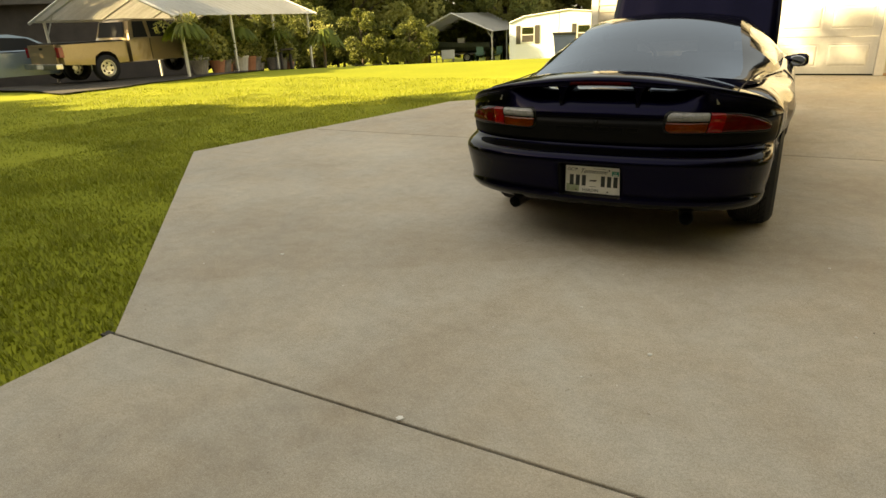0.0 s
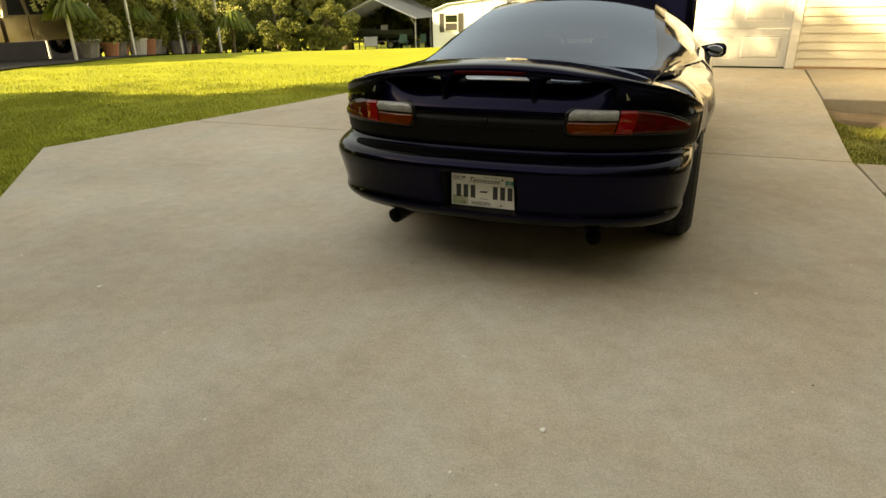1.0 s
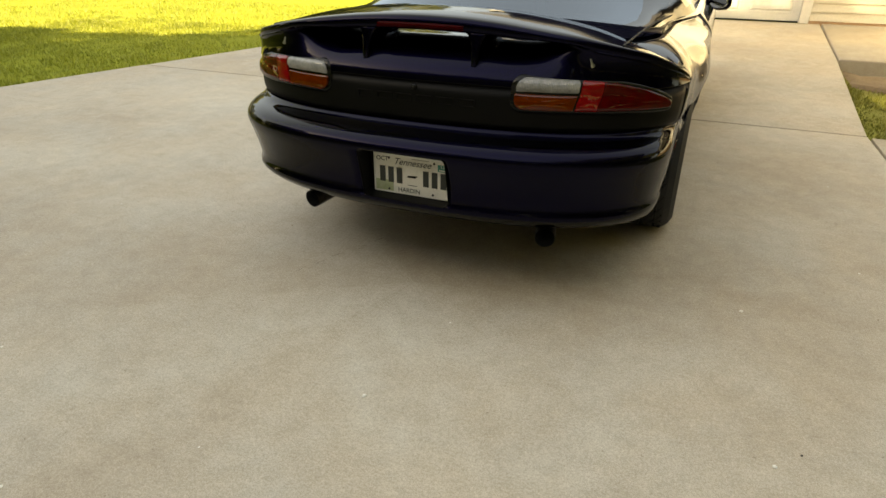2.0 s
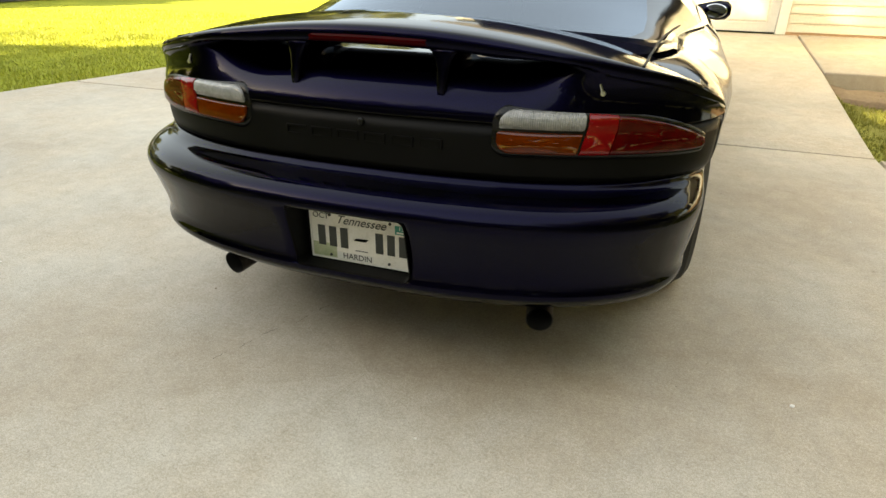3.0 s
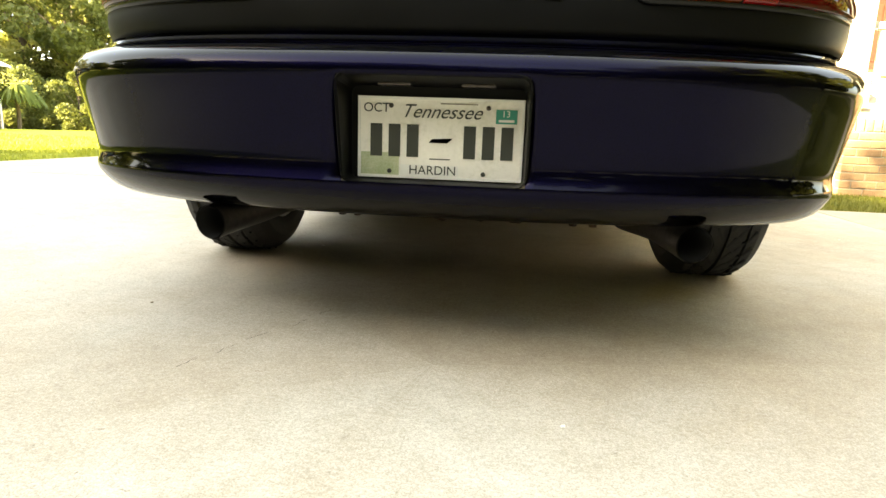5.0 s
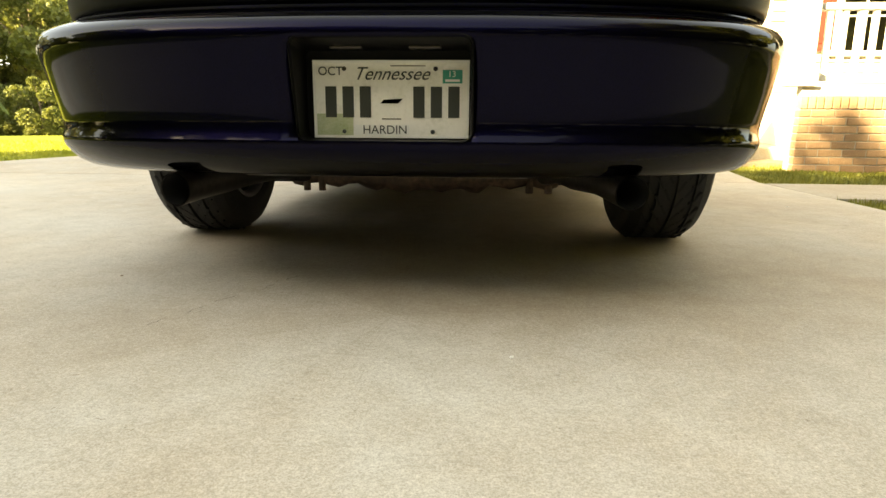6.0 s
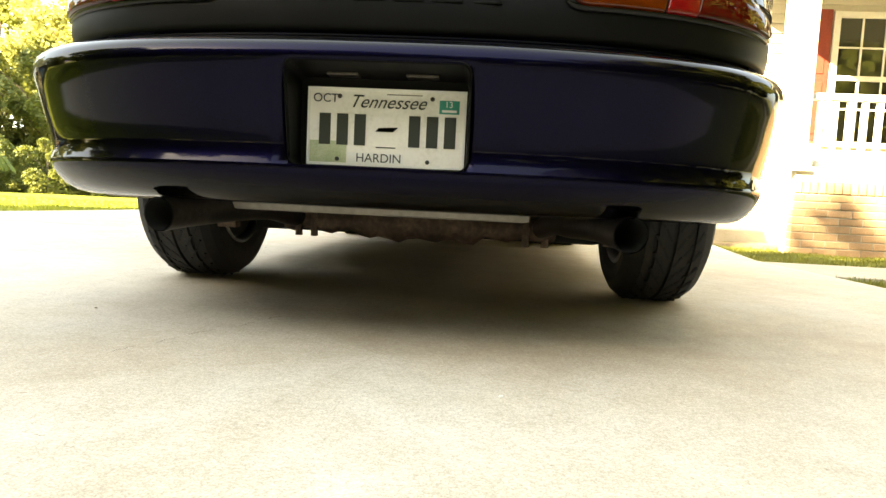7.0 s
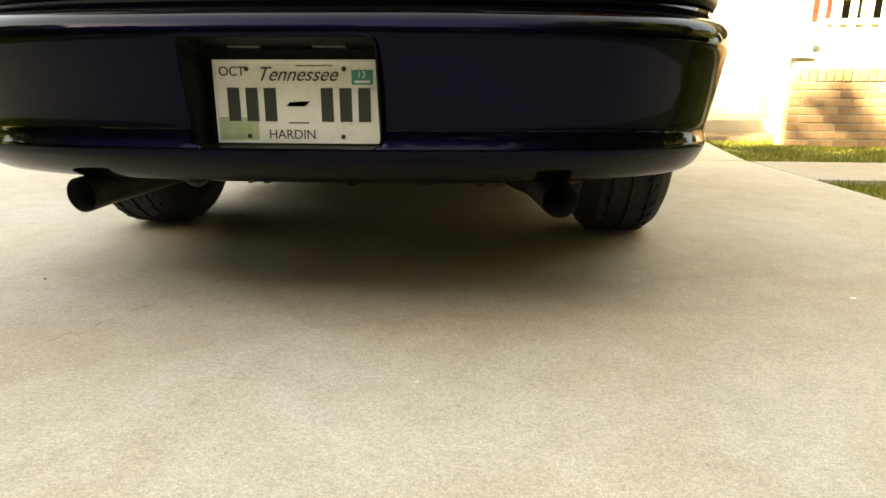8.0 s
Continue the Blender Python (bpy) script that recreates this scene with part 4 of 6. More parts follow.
        glass = part("mirror_glass", lathe(bmesh.new(), [(0.0, 0.0), (0.036, 0.0), (0.04, 0.003)], "y", 24), CHROME, mir)
        glass.matrix_basis = pose(s * 0.928, 2.546, 0.873, -6, 0, -s * 16) @ Matrix.Diagonal((1.6, 1, 0.95, 1))
        part("handle", boxbm(s * 0.885 - 0.008, s * 0.885 + 0.008, 1.66, 1.82, 0.79, 0.815, 0.006), TRIMBLK, car)
        part("marker_light", boxbm(s * 0.866 - 0.006, s * 0.866 + 0.006, 0.52, 0.59, 0.50, 0.522, 0.004), REDLENS2, car)
    # wheels and underside
    for ya in AXLES:
        for x in (-0.778, 0.778):
            build_wheel(car, x, ya, ya < 2)
    part("floor_pan", boxbm(-0.62, 0.62, 0.98, 4.4, 0.175, 0.50, 0.03), GAPBLK, car)
    for s in (-1, 1):
        part("sill", boxbm(s * 0.82 - 0.04, s * 0.82 + 0.04, 1.42, 3.12, 0.135, 0.30, 0.02), PAINT, car)
    part("air_dam", boxbm(-0.72, 0.72, 4.30, 4.36, 0.09, 0.34, 0.015), TRIMBLK, car)
    part("engine_cradle", boxbm(-0.45, 0.45, 3.1, 3.9, 0.125, 0.30, 0.03), GAPBLK, car)
    part("tail_pan", boxbm(-0.60, 0.60, 0.10, 0.95, 0.35, 0.56, 0.03), GAPBLK, car)
    part("fuel_tank", boxbm(-0.47, 0.32, 0.28, 0.60, 0.262, 0.42, 0.02), TANK, car, "grey coated fuel tank under the tail")
    bm = tubebm([(-0.62, 1.05, 0.30), (-0.2, 1.05, 0.30), (0.2, 1.05, 0.30), (0.62, 1.05, 0.30)], 0.042, 16)
    lathe(bm, [(0.0, 0.86), (0.08, 0.88), (0.125, 0.95), (0.13, 1.05), (0.10, 1.15), (0.04, 1.22)], "y", 20, (0.0, 0, 0.305))
    part("rear_axle", bm, RUST, car, "rusty rear axle with differential", smooth=True)
    rnd = random.Random(5)
    pts = [(-0.43 + 0.86 * k / 28, 0.76 + 0.01 * rnd.random(), 0.222 + 0.006 * rnd.random()) for k in range(29)]
    part("muffler", tubebm(pts, [0.034 + (0.016 if 8 < k < 21 else 0) + 0.008 * math.sin(k * 1.7) for k in range(29)], 14), RUST, car, "rusty cross pipe and muffler", smooth=True)
    for x in (-0.38, -0.33, 0.34, 0.40):
        part("clamp", tubebm([(x, 0.745, 0.175), (x, 0.74, 0.29)], [0.012, 0.012], 8), RUST, car)
    for s in (-1, 1):
        up, out = (0.006, 0.016) if s > 0 else (0.0, -0.020)
        path = [(s * (0.487 + out), 0.062, 0.250 + up), (s * (0.474 + out), 0.13, 0.256 + up), (s * (0.455 + out), 0.24, 0.261 + up), (s * 0.43, 0.38, 0.262), (s * 0.41, 0.55, 0.26), (s * 0.39, 0.74, 0.235)]
        bm = tubebm(path, [0.0365, 0.0365, 0.036, 0.034, 0.032, 0.032], 24, caps=False)
        inner = tubebm([path[0], path[1], path[2]], [0.0335, 0.033, 0.032], 24, caps=False)
        pipe = part("exhaust_pipe", bm, STEEL, car, "dark angled exhaust tip", smooth=True)
        part("pipe_bore", inner, GAPBLK, pipe, smooth=True)
        part("bracket", boxbm(s * 0.60 - 0.03, s * 0.60 + 0.03, 0.70, 0.74, 0.19, 0.33, 0.006), RUST, car)
    # cabin
    for s in (-1, 1):
        bm = boxbm(s * 0.36 - 0.25, s * 0.36 + 0.25, 2.05, 2.2, 0.5, 0.98, 0.06)
        box(bm, s * 0.36 - 0.13, s * 0.36 + 0.13, 2.06, 2.16, 0.95, 1.10, 0.04)
        part("seat", bm, CABIN, car)
    part("rear_bench", boxbm(-0.6, 0.6, 1.25, 1.5, 0.5, 0.86, 0.06), CABIN, car)
    part("cargo_cover", boxbm(-0.7, 0.7, 0.62, 1.3, 0.78, 0.80, 0.01), CABIN, car)
    part("dashboard", boxbm(-0.7, 0.7, 2.85, 3.2, 0.6, 0.88, 0.06), CABIN, car)
    bm = lathe(bmesh.new(), [(0.175, -0.012), (0.187, 0.0), (0.175, 0.012), (0.163, 0.0), (0.175, -0.012)], "y", 28, (-0.36, 2.74, 0.86))
    part("steering_wheel", bm, TRIMBLK, car)
    return car


build_car()

# ---- house ----
GY, GZ = 8.0, 0.26


def siding_wall(name, x0, x1, y, z0, z1, label, step=0.114):
    """A wall facing the drive, with lapped boards."""
    w = thing(name, label, "wall", kind="structure")
    part("sheathing", boxbm(x0, x1, y, y + 0.14, z0, z1), SIDING, w)
    me = None
    for k in range(int((z1 - z0) / step)):
        if me is None:
            bm = bmesh.new()
            pts = [(0.0, 0.0), (-0.022, 0.0), (-0.020, 0.012), (-0.003, step), (0.0, step)]
            rows = [[bm.verts.new((x, py, pz)) for py, pz in pts] for x in (x0, x1)]
            for i in range(5):
                bm.faces.new((rows[0][i], rows[0][(i + 1) % 5], rows[1][(i + 1) % 5], rows[1][i]))
            bm.faces.new(rows[0])
            bm.faces.new(rows[1][::-1])
            ob = part("siding_board", bm, SIDING, w)
            me = ob.data
        else:
            ob = new("siding_board", me)
            ob.parent = w
        ob.location = (0, y - 0.002, z0 + k * step)
    return w


def brick_wall(name, x0, x1, y, z0, rows, label):
    w = thing(name, label, "wall", kind="structure")
    top = z0 + rows * 0.0677
    part("mortar_core", boxbm(x0 + 0.006, x1, y + 0.008, y + 0.2, z0 - 0.3, top), MORTAR, w)
    def brick_mesh(l, h):
        bm = boxbm(0, l, 0, 0.09, 0, h)
        me = bpy.data.meshes.new("brick")
        bmesh.ops.bevel(bm, geom=bm.edges[:], offset=0.003, segments=1, affect="EDGES")
        bm.to_mesh(me)
        bm.free()
        me.materials.append(BRICK)
        return me
    full, half, stand = brick_mesh(0.193, 0.057), brick_mesh(0.092, 0.057), brick_mesh(0.058, 0.10)
    rnd = random.Random(3)
    for r in range(rows):
        x = x0
        if r % 2:
            b = new("brick", half)
            b.parent, b.location = w, (x, y, z0 + r * 0.0677)
            x += 0.1015
        while x + 0.19 < x1:
            b = new("brick", full)
            b.parent, b.location = w, (x, y + rnd.uniform(-0.003, 0.002), z0 + r * 0.0677)
            x += 0.203
    x = x0
    while x + 0.06 < x1:
        b = new("brick", stand)
        b.parent, b.location = w, (x, y - 0.008 + rnd.uniform(-0.002, 0.002), top + 0.002)
        x += 0.0677
    return top + 0.104


def build_garage_door():
    d = thing("garage_door", "white raised-panel sectional garage door, closed", "garage door", kind="structure")
    x0, x1 = -0.72, 1.98
    for r in range(4):
        z = GZ + 0.01 + r * 0.54
        sec = part("door_section", boxbm(x0, x1, GY + 0.05, GY + 0.09, z, z + 0.534, 0.004), WHITE, d)
        for c in range(4):
            a = x0 + 0.09 + c * 0.657
            bm = bmesh.new()
            outer, inner = (a, a + 0.55, z + 0.10, z + 0.44), (a + 0.045, a + 0.505, z + 0.145, z + 0.395)
            def rect(q, y):
                return [bm.verts.new((x, y, zz)) for x, zz in ((q[0], q[2]), (q[1], q[2]), (q[1], q[3]), (q[0], q[3]))]
            mid = (a + 0.02, a + 0.53, z + 0.12, z + 0.42)
            L = [rect(outer, GY + 0.0505), rect((a + 0.004, a + 0.546, z + 0.104, z + 0.436), GY + 0.043), rect(mid, GY + 0.049), rect(inner, GY + 0.036)]
            for p, q in zip(L, L[1:]):
                for k in range(4):
                    bm.faces.new((p[k], p[(k + 1) % 4], q[(k + 1) % 4], q[k]))
            bm.faces.new(L[-1])
            part("raised_panel", bm, WHITE, sec)
    part("bottom_seal", boxbm(x0, x1, GY + 0.045, GY + 0.095, GZ - 0.008, GZ + 0.012), GAPBLK, d)
    for a, b in ((x0 - 0.12, x0 - 0.004), (x1 + 0.004, x1 + 0.12)):
        part("jamb", boxbm(a, b, GY - 0.03, GY + 0.1, GZ - 0.005, GZ + 2.3, 0.004), WHITE, d)
    part("head", boxbm(x0 - 0.12, x1 + 0.12, GY - 0.031, GY + 0.1, GZ + 2.17, GZ + 2.32, 0.004), WHITE, d)


def build_house():
    siding_wall("wall_garage_right", 2.105, 3.55, GY, GZ + 0.03, 3.0, "sunlit cream lapped vinyl siding beside the garage door")
    siding_wall("wall_garage_left", -2.14, -0.845, GY, GZ + 0.0, 3.0, "cream lapped vinyl siding at the garage corner")
    siding_wall("wall_garage_head", -0.845, 2.105, GY, GZ + 2.325, 3.0, "cream siding over the garage door")
    part("trim", boxbm(-2.26, -2.14, GY - 0.03, GY + 0.12, GZ, 3.0, 0.004), WHITE, None)
    tagged(bpy.data.objects["trim"], "white corner board of the garage", "trim", kind="structure")
    bw = thing("wall_foundation", "low brick foundation strip under the siding", "wall", kind="structure")
    part("strip", boxbm(2.105, 3.5, GY - 0.012, GY + 0.1, GZ - 0.08, GZ + 0.028), BRICK, bw)
    build_garage_door()
    shell = thing("wall_rear", "plain outer walls closing the house", "wall", kind="structure")
    part("side", boxbm(-2.24, -2.1, GY + 0.121, GY + 9, 0.0, 3.0), SIDING, shell)
    part("back", boxbm(-2.24, 12, GY + 9, GY + 9.14, 0.0, 3.0), SIDING, shell)
    part("end", boxbm(12, 12.14, 6.5, GY + 9.14, 0.0, 3.0), SIDING, shell)
    part("return", boxbm(3.42, 3.55, 6.65, GY - 0.03, 0.0, 3.2), SIDING, shell)
    # porch
    top = brick_wall("wall_porch", 2.87, 8.2, 4.4, -0.02, 8, "tan brick porch wall with a standing-brick cap course")
    pf = thing("porch_floor", "white-edged porch floor behind the brick wall", "porch", kind="structure")
    part("deck", boxbm(3.49, 8.2, 4.52, 6.5, 0.45, 0.64), CONCRETE2, pf)
    part("edge_band", boxbm(2.88, 8.2, 4.42, 4.515, top + 0.003, top + 0.085, 0.006), WHITE, pf)
    part("porch_side", boxbm(3.41, 3.488, 4.605, 6.49, -0.1, 0.64), WHITE, pf)
    siding_wall("wall_porch_back", 3.42, 12, 6.5, 0.64, 3.2, "cream lapped siding of the house front under the porch")
    for x in (2.75, 6.4):
        c = thing("porch_column", "square white porch column", "column", group="porch columns", kind="structure")
        part("shaft", boxbm(x, x + 0.20, 4.40, 4.60, top + 0.087, 3.05, 0.008), WHITE, c)
        part("base", boxbm(x - 0.03, x + 0.23, 4.37, 4.63, top + 0.085, top + 0.24, 0.01), WHITE, c)
        part("capital", boxbm(x - 0.03, x + 0.23, 4.37, 4.63, 2.9, 3.06, 0.01), WHITE, c)
    r = thing("porch_railing", "white wooden porch railing with square balusters", "railing")
    part("top_rail", boxbm(2.96, 6.397, 4.45, 4.53, 1.34, 1.395, 0.008), WHITE, r)
    part("bottom_rail", boxbm(2.96, 6.397, 4.465, 4.515, top + 0.13, top + 0.175, 0.006), WHITE, r)
    x = 3.045
    me = None
    while x < 6.35:
        if me is None:
            b = part("baluster", boxbm(0, 0.042, 4.468, 4.512, top + 0.173, 1.343, 0.004), WHITE, r)
            me = b.data
        else:
            b = new("baluster", me)
            b.parent = r
        b.location.x = x
        x += 0.125
    ro = thing("porch_roof", "porch roof with pale soffit over white columns", "roof", kind="structure")
    part("soffit", boxbm(2.55, 12.3, 4.1, 6.495, 3.06, 3.10), WHITE, ro)
    part("fascia", boxbm(2.5, 12.3, 4.05, 4.10, 3.03, 3.25), WHITE, ro)
    bm = bmesh.new()
    v = [bm.verts.new(p) for p in ((2.4, 3.95, 3.26), (12.4, 3.95, 3.26), (12.4, 9.5, 5.4), (2.4, 9.5, 5.4), (2.4, 3.95, 3.30), (12.4, 3.95, 3.30), (12.4, 9.5, 5.46), (2.4, 9.5, 5.46))]
    for f in ((0, 1, 2, 3), (4, 5, 6, 7), (0, 1, 5, 4), (1, 2, 6, 5), (2, 3, 7, 6), (3, 0, 4, 7)):
        bm.faces.new([v[i] for i in f])
    part("shingles", bm, SHINGLE, ro)
    gr = thing("garage_roof", "dark shingled garage roof with white eave", "roof", kind="structure")
    bm = bmesh.new()
    v = [bm.verts.new(p) for p in ((-2.6, 7.6, 3.0), (2.38, 7.6, 3.0), (2.38, 12.5, 5.2), (-2.6, 12.5, 5.2), (-2.6, 7.6, 3.08), (2.38, 7.6, 3.08), (2.38, 12.5, 5.28), (-2.6, 12.5, 5.28), (-2.6, 17.4, 3.0), (12.4, 17.4, 3.0), (12.4, 12.5, 5.2))]
    for f in ((0, 1, 2, 3), (4, 5, 6, 7), (0, 1, 5, 4), (1, 2, 6, 5), (3, 0, 4, 7), (3, 8, 9, 10)):
        bm.faces.new([v[i] for i in f])
    part("shingles", bm, SHINGLE, gr)
    # front window with shutters
    w = thing("window_1", "white double-hung window with small panes", "window", kind="structure")
    x0, x1, z0, z1 = 4.12, 5.05, 1.22, 2.72
    for nm, a in (("window_frame", (x0, x0 + 0.07, z0, z1)), ("window_frame", (x1 - 0.07, x1, z0, z1)), ("window_frame", (x0 + 0.07, x1 - 0.07, z1 - 0.07, z1)), ("window_sill", (x0 - 0.04, x1 + 0.04, z0 - 0.06, z0 - 0.001)), ("meeting_rail", (x0 + 0.07, x1 - 0.07, 1.93, 1.985))):
        part(nm, boxbm(a[0], a[1], 6.43, 6.474, a[2], a[3], 0.004), WHITE, w)
    for k in (1, 2):
        xx = x0 + 0.07 + (x1 - x0 - 0.14) * k / 3
        part("muntin", boxbm(xx - 0.009, xx + 0.009, 6.445, 6.464, z0, z1 - 0.07), WHITE, w)
    for zz in (2.31, 1.60):
        part("muntin", boxbm(x0 + 0.07, x1 - 0.07, 6.446, 6.463, zz - 0.009, zz + 0.009), WHITE, w)
    part("pane", boxbm(x0 + 0.07, x1 - 0.07, 6.466, 6.470, z0, z1 - 0.07), HOUSEGLASS, w)
    part("blind", boxbm(x0 + 0.07, x1 - 0.07, 6.472, 6.476, z0, z1 - 0.07), BLIND, w)
    for a, b in ((3.80, 4.10), (5.07, 5.37)):
        s = thing("shutter", "dark red panelled window shutter", "shutter", group="window shutters")
        part("board", boxbm(a, b, 6.44, 6.474, z0, z1 + 0.02, 0.006), SHUTTER, s)
        for p, q in ((z0 + 0.08, 1.90), (2.0, z1 - 0.06)):
            part("raised_panel", boxbm(a + 0.06, b - 0.06, 6.430, 6.441, p, q, 0.005), SHUTTER, s)


build_house()

# ---- trees ----
def leaf_cloud(rng, centres, radii, count, size):
    """Many small folded leaves scattered in clumps."""
    k = rng.integers(0, len(centres), count)
    d = rng.normal(size=(count, 3))
    d /= np.linalg.norm(d, axis=1)[:, None]
    c = centres[k] + d * (radii[k] * rng.uniform(0.45, 1.0, count) ** 0.5)[:, None] * np.array([1, 1, 0.75])
    a = rng.normal(size=(count, 3))
    a /= np.linalg.norm(a, axis=1)[:, None]
    b = np.cross(a, rng.normal(size=(count, 3)))
    b /= np.linalg.norm(b, axis=1)[:, None]
    s = size * rng.uniform(0.6, 1.3, count)[:, None]
    v = np.stack([c - a * s, c + b * s * 0.5, c + a * s, c - b * s * 0.5], 1).reshape(-1, 3)
    return v, np.arange(count * 4).reshape(-1, 4)


def build_tree(seed, height, spread, leaves, leaf_size, material, label, clumps=46):
    rng = np.random.default_rng(seed)
    t = thing("tree", label, "tree")
    bm = bmesh.new()
    top = height * 0.8
    lean = rng.normal(0, 0.02, 2) * height
    line = [(lean[0] * q * q, lean[1] * q * q, top * q) for q in (0, 0.08, 0.25, 0.5, 0.75, 1)]
    tube(bm, line, [height * v for v in (0.028, 0.02, 0.017, 0.012, 0.007, 0.002)], 9)
    cs, rs = [], []
    for i in range(clumps):
        f = rng.uniform(0.0, 1.0)
        z = height * (0.10 + 0.88 * f)
        prof = math.sin(math.pi * (0.16 + 0.80 * f)) ** 0.7
        ang = rng.uniform(0, 2 * math.pi)
        rad = spread * prof * rng.uniform(0.35, 1.05)
        cs.append((rad * math.cos(ang), rad * math.sin(ang), z))
        rs.append(spread * rng.uniform(0.16, 0.32))
    for i in rng.choice(clumps, 14, replace=False):
        x, y, z = cs[i]
        q = max(0.15, z / top * 0.62)
        tube(bm, [(0, 0, top * q), (x * 0.45, y * 0.45, top * q + (z - top * q) * 0.6), (x * 0.95, y * 0.95, z)], [height * 0.007, height * 0.004, height * 0.0012], 6)
    part("trunk", bm, BARK, t, smooth=True)
    v, f = leaf_cloud(rng, np.array(cs), np.array(rs), leaves, leaf_size)
    me = bpy.data.meshes.new("crown")
    me.vertices.add(len(v))
    me.vertices.foreach_set("co", v.astype(np.float32).ravel())
    me.loops.add(f.size)
    me.loops.foreach_set("vertex_index", f.astype(np.int32).ravel())
    me.polygons.add(len(f))
    me.polygons.foreach_set("loop_start", np.arange(0, f.size, 4, dtype=np.int32))
    me.update(calc_edges=True)
    me.materials.append(material)
    crown = new("crown", me)
    crown.parent = t
    return t


def plant(base, spots):
    first = True
    for x, y, s, turn in spots:
        m = pose(x, y, ground_z(x, y) - 0.1, 0, 0, turn)
        if first:
            ob, first = base, False
            base.matrix_world = m
        else:
            ob = copy_thing(base, m)
        ob.scale = (s, s, s)


def build_trees():
    rnd = random.Random(11)
    a = build_tree(1, 13, 4.2, 15000, 0.17, LEAF2, "tall leafy tree with sunlit yellow-green leaves")
    b = build_tree(2, 15, 4.8, 15000, 0.18, LEAF, "tall broadleaf tree in the tree line")
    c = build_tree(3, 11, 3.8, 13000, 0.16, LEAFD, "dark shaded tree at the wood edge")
    d = build_tree(4, 4.2, 2.2, 9000, 0.11, LEAF2, "low sunlit bush at the wood edge", 34)
    plant(a, [(-26, 36, 1.1, 0), (-30, 26, 0.95, 80), (-27, 40, 1.1, 200), (-15, 50, 1.0, 20), (-36, 33, 1.1, 120), (-20, 46, 0.9, 300), (-40, 16, 1.0, 40)])
    plant(b, [(-33, 38, 1.1, 10), (-24, 52, 1.15, 130), (-8, 56, 1.1, 220), (-42, 27, 1.1, 310), (-30, 50, 1.2, 60), (-48, 12, 1.1, 90), (4, 58, 1.0, 30), (-38, 44, 1.2, 170)])
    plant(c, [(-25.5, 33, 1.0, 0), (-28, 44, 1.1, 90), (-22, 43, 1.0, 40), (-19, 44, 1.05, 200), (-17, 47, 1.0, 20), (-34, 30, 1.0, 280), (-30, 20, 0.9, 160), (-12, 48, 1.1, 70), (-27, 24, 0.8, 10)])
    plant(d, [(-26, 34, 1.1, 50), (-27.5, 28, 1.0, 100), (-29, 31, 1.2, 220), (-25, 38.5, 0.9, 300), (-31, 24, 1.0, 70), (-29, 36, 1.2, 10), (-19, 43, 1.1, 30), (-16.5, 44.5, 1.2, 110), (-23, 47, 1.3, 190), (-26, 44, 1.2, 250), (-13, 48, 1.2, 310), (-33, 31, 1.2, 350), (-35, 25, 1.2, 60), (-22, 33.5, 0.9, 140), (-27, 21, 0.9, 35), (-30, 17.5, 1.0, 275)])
    # leaves coloured dark to give the carport a shaded back
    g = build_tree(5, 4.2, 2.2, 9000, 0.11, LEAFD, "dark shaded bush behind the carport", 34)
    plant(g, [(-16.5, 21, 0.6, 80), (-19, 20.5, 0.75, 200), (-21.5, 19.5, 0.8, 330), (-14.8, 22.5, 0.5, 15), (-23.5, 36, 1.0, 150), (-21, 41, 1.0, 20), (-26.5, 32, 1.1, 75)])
    # woods across the street
    for k in range(26):
        ang = radians(150 + 220 * k / 25)
        far = (46 if -0.6 < math.cos(ang - radians(207)) < 0.6 else 30) + rnd.uniform(-4, 6)
        if math.cos(ang - radians(207)) > 0.6:
            far = 62 + rnd.uniform(-5, 8)
        base = (a, b, c)[k % 3]
        x, y = far * math.cos(ang), -4 + far * math.sin(ang)
        ob = copy_thing(base, pose(x, y, -0.2, 0, 0, rnd.uniform(0, 360)))
        s = rnd.uniform(0.85, 1.15)
        ob.scale = (s, s, s)
    # big unseen trees beside the street, added so their shadow falls over the drive
    e = build_tree(7, 15, 5.6, 20000, 0.30, LEAF, "large shade tree beside the drive", 76)
    row = [(-38 + 4.6 * k, -12 + rnd.uniform(-0.8, 0.8), rnd.uniform(0.78, 0.86) - (0.10 if k > 4 else 0), rnd.uniform(0, 360)) for k in range(8)]
    row += [(-36 + 5.0 * k, -17 + rnd.uniform(-1, 1), rnd.uniform(0.92, 1.0), rnd.uniform(0, 360)) for k in range(7)]
    # more added out of view: darken the right, shade the carport, dapple the garage
    row += [(-1, -16, 0.8, 50), (5, -15, 0.75, 90), (11, -15, 0.8, 140), (16, -11, 0.75, 200), (19, -4, 0.7, 20), (9, -7.5, 0.85, 70), (8.3, -3, 0.8, 20), (9.5, -0.5, 0.75, 190), (-25, 2, 0.58, 10), (-29.5, 0.5, 0.58, 260), (-13, -3.8, 0.64, 115)]
    plant(e, row)


build_trees()

